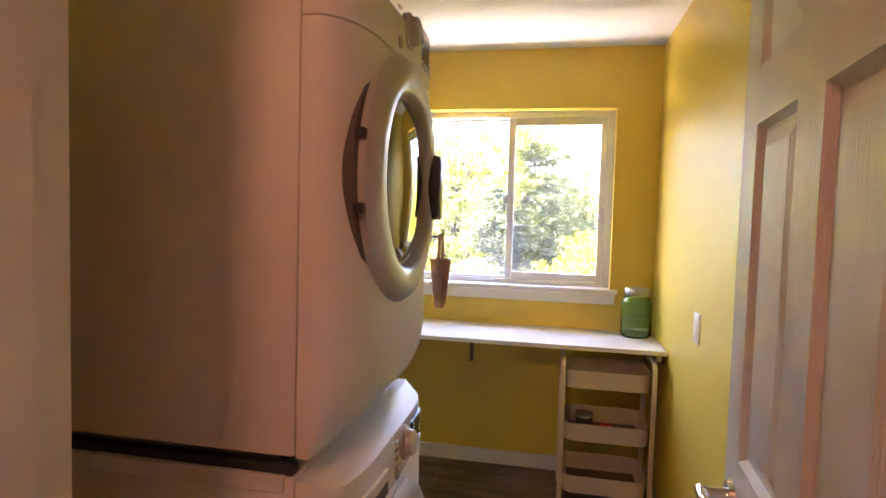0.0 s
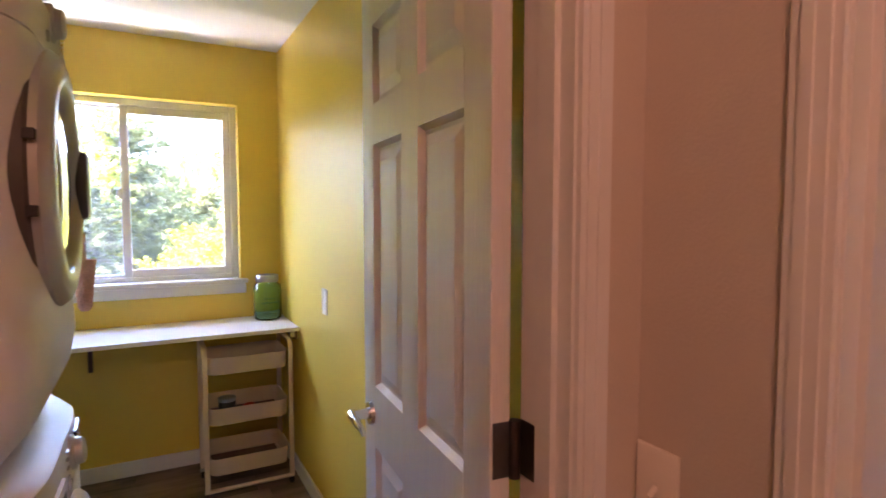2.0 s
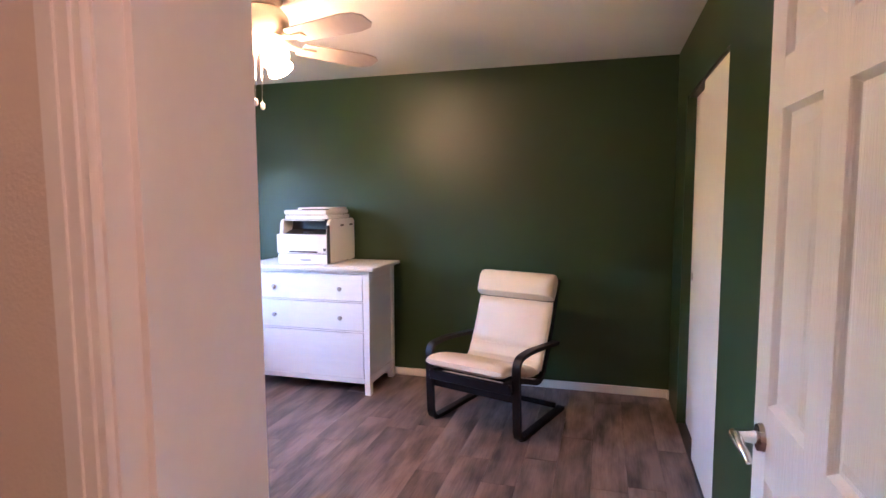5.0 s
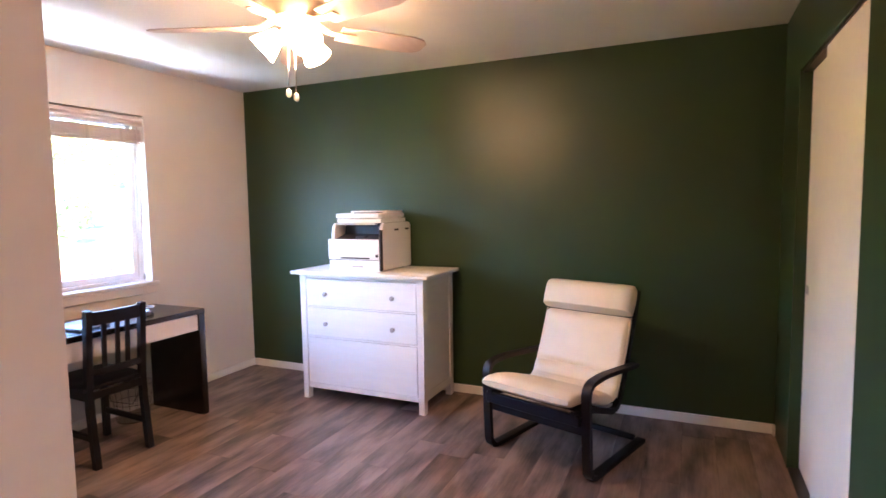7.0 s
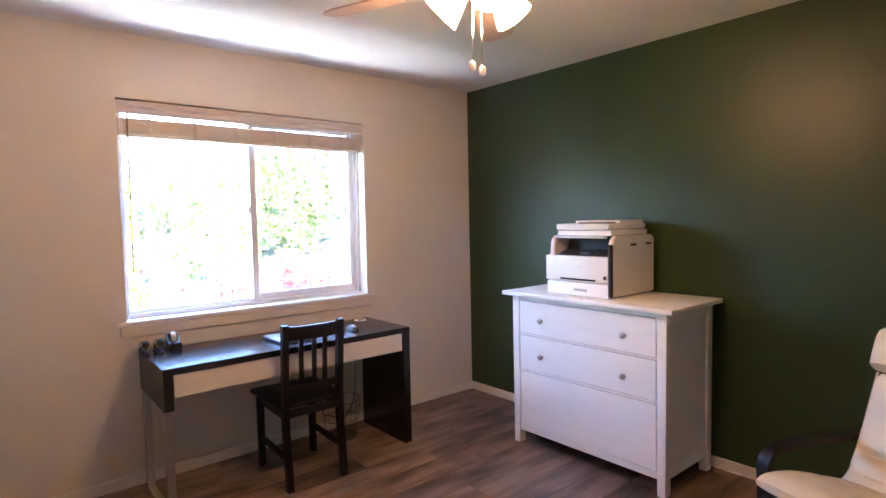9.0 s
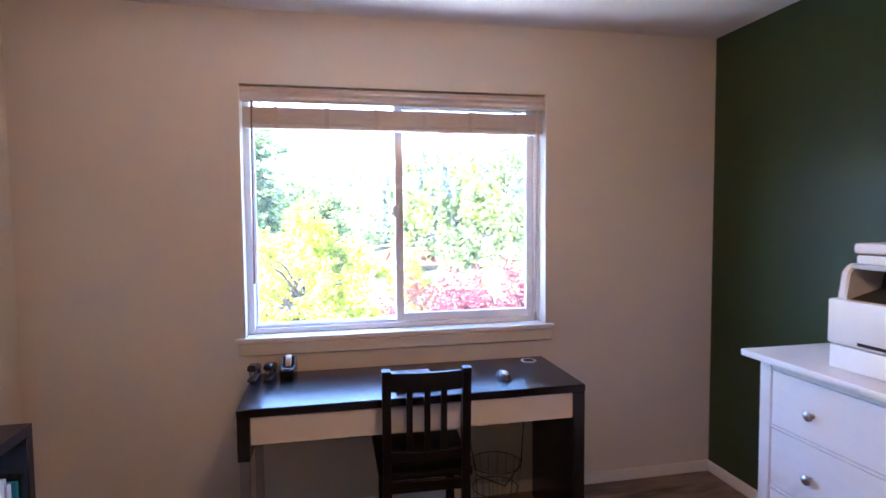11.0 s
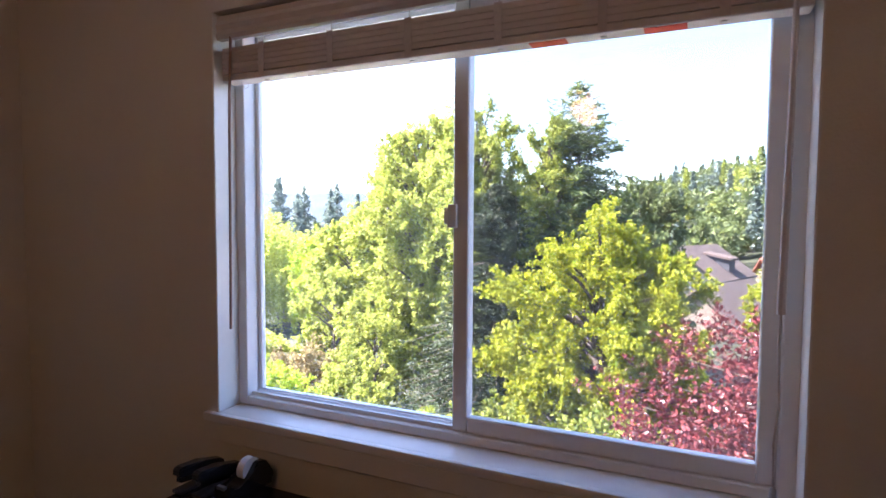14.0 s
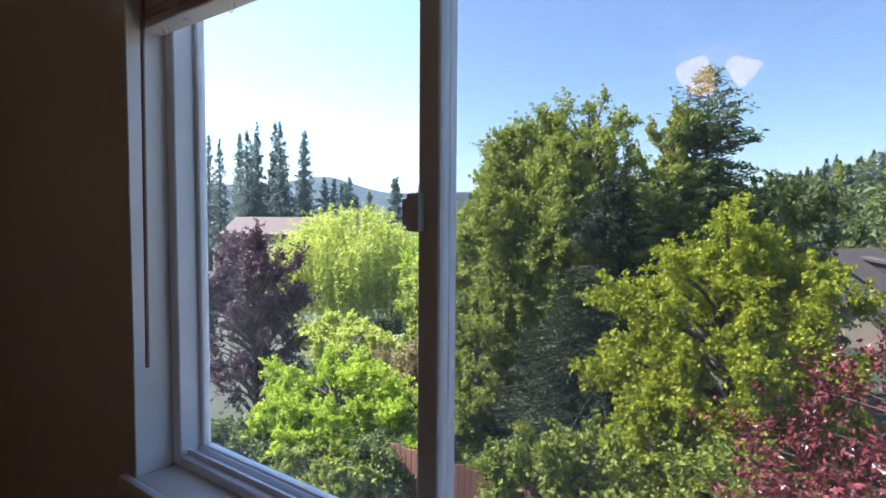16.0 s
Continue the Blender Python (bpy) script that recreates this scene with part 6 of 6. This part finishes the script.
def willow(x, y, top, r, leaf, seed):
    g = np.random.default_rng(seed)
    base = lie(x, y) - 0.3
    t = thing("willow_tree", pose(x, y, base), "weeping willow with pale yellow-green hanging twigs", "tree")
    H = top - base
    bm = bmesh.new()
    tube(bm, [(0, 0, 0), (0.2, 0, H * 0.35), (0.1, 0.1, H * 0.75)], [0.45, 0.35, 0.12], 9)
    pts = []
    for i in range(170):
        th, f = g.uniform(0, 2 * math.pi), g.uniform(0.05, 1) ** 0.5
        ex, ey = r * f * math.cos(th), r * f * math.sin(th)
        ez = H * (1 - 0.42 * f ** 2.2) * g.uniform(0.84, 1.0)
        if i % 4 == 0:
            tube(bm, [(0.1, 0.05, H * 0.45), (ex * 0.5, ey * 0.5, ez * 0.93), (ex, ey, ez)], [0.14, 0.07, 0.02], 5)
        for j in range(7):
            ln = g.uniform(0.35, 1.0) * (ez * 0.95)
            k = int(ln * 14)
            s = g.uniform(0, 1, k)
            ox, oy = g.normal() * 0.7, g.normal() * 0.7
            pts.append(np.stack([ex + ox + g.normal(size=k) * 0.10 + 0.25 * s, ey + oy + g.normal(size=k) * 0.10, ez + g.normal() * 0.2 - s * ln], 1))
    part("trunk", bm, M["bark"], t, "trunk and limbs")
    ob = new("crown", leaves_mesh("crown", np.concatenate(pts), 0.21, leaf, seed + 1))
    ob.parent = t


broadleaf("maple_tree", "yellow-green broadleaf tree in full leaf", 2.78, 14.0, 1.55, 2.05, 1.9, -4.2, LEAF["maple"], 0.078, 140000, 11, clumps=280, shell=0.5)
broadleaf("plum_tree", "purple-leaved plum tree close to the house", 6.25, 9.2, 0.80, 2.70, 1.7, -2.6, LEAF["plum"], 0.053, 95000, 12, clumps=260, up=0.75, spray=0.5)
broadleaf("alder_tree", "tall fresh green broadleaf tree", -2.2, 20.4, 5.55, 2.0, 2.0, -4.0, LEAF["tall"], 0.098, 115000, 13, clumps=300, up=0.6, spray=0.50, shell=0.3)
broadleaf("alder_tree", "broad green tree grown into the tall one", -4.3, 20.7, 5.30, 2.1, 2.0, -4.0, LEAF["tall"], 0.098, 115000, 38, clumps=300, up=0.6, spray=0.50, shell=0.3)
broadleaf("alder_tree", "leafy green tree leaning on the tall tree", -5.4, 21.0, 4.3, 1.7, 1.6, -4.2, LEAF["tall"], 0.125, 36000, 37, clumps=170, up=0.6, spray=0.5)
broadleaf("alder_tree", "slim green broadleaf tree behind the fir", -0.5, 23.2, 5.4, 1.3, 1.2, -3.6, LEAF["tall"], 0.125, 42000, 29, clumps=110, up=0.6, spray=0.6)
conifer("fir_tree", "dark fir with thin bare top", 0.45, 24.0, 6.5, 5.2, LEAF["fir"], 0.17, 14, tiers=46, per=15, sparse_top=0.17, dense=2.6)
conifer("fir_tree", "dense fir under the tall trees, their shade in its dark colour", -0.45, 17.4, 2.4, 3.7, LEAF["conifer"], 0.095, 15, tiers=54, per=17, dense=3.5)
broadleaf("alder_tree", "green broadleaf tree behind the fir", 2.0, 28.0, 3.0, 2.6, 2.2, -4.5, LEAF["forest"], 0.16, 26000, 16, clumps=50)
broadleaf("garden_tree", "yellow-green garden tree before the far houses", 9.3, 42.0, -1.2, 1.9, 1.6, -6.0, LEAF["maple"], 0.17, 14000, 33, clumps=50)
broadleaf("shrub", "green shrub between the tall trees", -4.9, 18.4, -1.2, 1.3, 1.2, -5.0, LEAF["tall"], 0.10, 20000, 34, clumps=60, category="shrub", spray=0.5)
broadleaf("shrub", "low dark shrub before the bright bush", -7.6, 11.6, -3.6, 1.9, 1.0, -5.0, LEAF["forest"], 0.08, 22000, 35, clumps=70, category="shrub", spray=0.5)
broadleaf("shrub", "low green shrub along the fence", -4.2, 11.6, -3.3, 1.7, 0.8, -4.8, LEAF["hedge"], 0.08, 20000, 36, clumps=70, category="shrub", spray=0.5)
willow(-27.2, 35.0, 2.7, 6.4, LEAF["willow"], 17)
broadleaf("shrub", "bright green shrub by the fence", -6.0, 13.4, -2.25, 2.55, 1.7, -4.8, LEAF["bush"], 0.085, 56000, 18, clumps=120, category="shrub", spray=0.5)
broadleaf("shrub", "withered brown and green shrub", -6.5, 17.0, -2.6, 1.35, 1.2, -5.0, LEAF["brown"], 0.09, 20000, 19, clumps=60, category="shrub", spray=0.5)
broadleaf("shrub", "green shrub under the tall tree", -3.7, 15.4, -1.9, 1.05, 1.0, -4.9, LEAF["tall"], 0.085, 22000, 20, clumps=60, category="shrub", spray=0.5)
# added shrub stands in for the dark shadow on the ground here
broadleaf("shrub", "shrub added to darken the shadowed ground below the fir", -0.6, 14.6, -3.1, 1.9, 1.0, -5.0, LEAF["forest"], 0.085, 22000, 30, clumps=60, category="shrub", spray=0.5)
broadleaf("shrub", "low green shrub beside the bright bush", -3.6, 12.6, -3.3, 1.0, 0.8, -4.6, LEAF["forest"], 0.08, 12000, 31, clumps=40, category="shrub", spray=0.5)
broadleaf("hedge_shrub", "low yellow-green hedge below the window", 1.55, 10.5, -1.25, 1.25, 0.8, -3.4, LEAF["hedge"], 0.085, 15000, 21, clumps=70, category="shrub", spray=0.55, up=0.6)
broadleaf("hedge_shrub", "low yellow-green hedge below the window", 3.3, 11.2, -1.3, 1.2, 0.9, -3.4, LEAF["hedge"], 0.085, 12000, 22, clumps=50, category="shrub", spray=0.55)
broadleaf("copper_tree", "dusky purple-leaved tree by the neighbour's house", -10.4, 14.2, 1.35, 1.95, 1.6, -4.4, LEAF["dark"], 0.092, 40000, 23, clumps=150, up=0.6)
broadleaf("birch_tree", "light green tree beyond the willow", -17.0, 33.0, 1.2, 2.6, 2.4, -6.5, LEAF["bush"], 0.20, 16000, 24, clumps=50)
broadleaf("alder_tree", "green tree beside the tall trees", -9.4, 24.0, 1.9, 2.3, 2.0, -5.2, LEAF["tall"], 0.16, 30000, 25, clumps=130, up=0.6)
broadleaf("alder_tree", "small green tree before the willow", -6.9, 19.0, -0.4, 1.2, 1.2, -4.8, LEAF["tall"], 0.11, 20000, 26, clumps=50, up=0.6)
broadleaf("shrub", "tangled green shrub below the willow", -15.0, 22.5, -3.3, 3.1, 2.0, -6.2, LEAF["willow"], 0.14, 20000, 28, clumps=80, category="shrub", up=-0.3, spray=0.5)
broadleaf("shrub", "green shrub beyond the bright bush", -10.5, 17.5, -3.7, 2.2, 1.4, -5.4, LEAF["forest"], 0.11, 18000, 32, clumps=60, category="shrub", spray=0.5)
FAR = random.Random(31)
for i in range(34):
    # a tall stand at one end, thinning to smaller firs along the field's edge
    a = i / 33
    x, y = -106.5 + (26.0 * a / 0.42 if a < 0.42 else 26.0 + 32.0 * (a - 0.42) / 0.58) + FAR.uniform(-1.2, 1.2), 73 + FAR.uniform(-3, 7) + (11 * (a - 0.42) if a > 0.42 else 0)
    top = (18.6 + 1.4 * math.sin(i * 2.3) - (3.0 if i in (3, 7, 10) else 0)) if a < 0.42 else 7.2 + 2.0 * math.sin(i * 1.9) - 2.2 * (a - 0.42)
    conifer("fir_tree", "tall fir far beyond the gardens, haze put into its colour", x, y, top, 5.0 if a < 0.42 else 4.2, LEAF["farfir"], 0.54, 40 + i, tiers=22, per=8, base_clear=0.22 if a < 0.42 else 0.10, group="far firs", dense=0.7)


def house(name, label, x, y, z, w, d, h, rise, turn, wall, roof_m, dormer=False):
    hs = thing(name, pose(x, y, z, 0, 0, turn), label, "house")
    part("wall", boxes((-w / 2, w / 2, -d / 2, d / 2, -6, h)), wall, hs, "", False)
    part("gable", prism(bmesh.new(), [(-d / 2, h), (d / 2, h), (0, h + rise)], -w / 2, w / 2, "x"), wall, hs, "", False)
    o = 0.5
    for s in (-1, 1):
        e = rise / (d / 2)
        bm = prism(bmesh.new(), [(0, h + rise + 0.02), (s * (d / 2 + o), h - e * o + 0.02), (s * (d / 2 + o), h - e * o + 0.2), (0, h + rise + 0.22)], -w / 2 - o, w / 2 + o, "x")
        rf = part("roof", bm, roof_m, hs, "pitched shingle roof", False)
    if dormer:
        part("dormer", prism(bmesh.new(), [(-d / 2 + 0.4, h + 0.2), (-0.3, h + 0.2), (-0.3, h + rise * 0.80), (-d / 2 + 0.4, h + rise * 0.62)], -0.9, 0.9, "x"), wall, hs, "", False)
        part("dormer_roof", prism(bmesh.new(), [(-d / 2 + 0.1, h + rise * 0.58), (-0.2, h + rise * 0.82), (-0.2, h + rise * 0.88), (-d / 2 + 0.1, h + rise * 0.66)], -1.2, 1.2, "x"), roof_m, hs, "", False)
    for i in range(3):
        wx = -w / 2 + w * (i + 0.5) / 3
        win = part("window", boxes((wx - 0.55, wx + 0.55, -d / 2 - 0.04, -d / 2 + 0.02, h - 1.9, h - 0.7)), M["housewall"], hs, "", False)
        part("pane", boxes((wx - 0.47, wx + 0.47, -d / 2 - 0.05, -d / 2 - 0.04, h - 1.82, h - 0.78)), M["blackglass"], win, "", False)
    return hs


house("house", "brown-roofed neighbour house beyond the trees", 4.9, 75, -9.4, 11, 8.6, 4.6, 3.2, 68, M["housewall2"], M["roof"], True)
house("house", "tan neighbour house with a brown roof", 6.9, 52.6, -10.6, 10, 5.4, 4.6, 2.35, 66, M["housewall"], M["roof"])
house("house", "house with an orange roof", 16.5, 92, -11.0, 6, 7, 5.0, 2.2, 10, M["housewall"], M["roof2"])
house("house", "grey-roofed house beyond the willow", -72, 62, -6.2, 14, 10, 5.0, 2.4, 28, M["housewall"], M["roof"])
house("house", "neighbour house with a low brown roof", -51, 47, -8.2, 12, 9, 4.0, 2.0, 30, M["housewall"], M["roof"])
house("house", "brown roof behind the willow", -27, 47, -8.2, 9, 8, 4.0, 2.0, 30, M["housewall"], M["roof"])

fence = thing("fence", pose(-1.8, 12.5, -0.30, 0, 0, 0), "weathered brown board fence at the garden's edge", "fence")
fb = boxes((0, 0.14, 0, 0.02, -4.6, -2.95), bevel=0.004)
fme = mesh_of(fb, "board", M["fence"])
for i in range(52):
    ob = new("board", fme)
    ob.parent = fence
    ob.location = (-1.5 + 0.146 * i, 0, 0.02 * math.sin(i * 1.7))
part("rail", boxes((-1.5, 6.1, 0.02, 0.06, -3.3, -3.2), (-1.5, 6.1, 0.02, 0.06, -4.3, -4.2)), M["fence"], fence)


def woods(name, label, spots, leaf, seed, size, scale):
    """A far wood of many ragged crowns, joined."""
    g = np.random.default_rng(seed)
    pts = []
    for x, y in spots:
        z, h = lie(x, y), g.uniform(6, 13) * scale
        con = g.random() < 0.4
        k = int(190 * scale)
        if con:
            f = g.uniform(0.05, 1, k) ** 0.7
            a = g.uniform(0, 2 * math.pi, k)
            r = (1 - f) * h * 0.20 * g.uniform(0.5, 1.1, k) + 0.15
            pts.append(np.stack([x + r * np.cos(a), y + r * np.sin(a), z + f * h * 1.25], 1))
        else:
            d = g.normal(size=(k, 3))
            d /= np.linalg.norm(d, axis=1)[:, None]
            d *= g.uniform(0.75, 1.15, k)[:, None]
            pts.append(np.array([x, y, z + h * 0.55]) + d * np.array([h * 0.36, h * 0.36, h * 0.45]))
    return tagged(new(name, leaves_mesh(name, np.concatenate(pts), size, leaf, seed)), label, "woods", "", "stuff")


g = np.random.default_rng(77)
spots = []
while len(spots) < 900:
    x, y = g.uniform(-120, 220), g.uniform(110, 400)
    if x > -60 - 0.1 * (y - 110) and lie(x, y) > -8.5 + 3 * g.random():
        spots.append((x, y))
# the hillside firs share the needle colour that has haze mixed in
for i, (kind_, lab) in enumerate((("farfir", "firs on the wooded hillside, haze put into their colour"), ("forest", "green trees on the wooded hillside"), ("tall", "lighter trees on the wooded hillside"))):
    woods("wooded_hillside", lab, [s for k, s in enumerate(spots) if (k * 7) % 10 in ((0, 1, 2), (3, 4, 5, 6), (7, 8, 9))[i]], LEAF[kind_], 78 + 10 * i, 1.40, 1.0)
spots = [(g.uniform(-45, 60), g.uniform(84, 135)) for _ in range(150)] + [(g.uniform(-130, -20), g.uniform(90, 190)) for _ in range(220)]
woods("wood_belt", "belt of trees beyond the neighbour houses", spots, LEAF["forest"], 79, 1.1, 0.75)
spots = [(g.uniform(8, 40), g.uniform(30, 60)) for _ in range(26)] + [(g.uniform(-40, -6), g.uniform(38, 62)) for _ in range(26)]
woods("garden_trees", "garden trees between the houses", spots, LEAF["tall"], 80, 0.36, 0.5)


# ---------------------------------------------------------------- floor planks
pl, pw = 1.22, 0.182
cache = {}
row = 0
y = -0.9
rp = random.Random(9)
while y < N:
    yb = min(y + pw, N)
    x = (-1.3 if y < HY else LW) - rp.uniform(0.1, 1.1)
    while x < E_:
        a, b = max(x, -1.3 if y < HY else LW), min(x + pl, E_)
        x += pl
        if b - a < 0.02:
            continue
        key = (round(b - a, 3), round(yb - y, 3))
        if key not in cache:
            cache[key] = mesh_of(boxes((0, key[0] - 0.0014, 0, key[1] - 0.0014, -0.006, 0.0)), "plank", M["plank"])
        ob = new("plank", cache[key])
        ob.parent = floor
        ob.location = (a, y, 0)
    y += pw
    row += 1
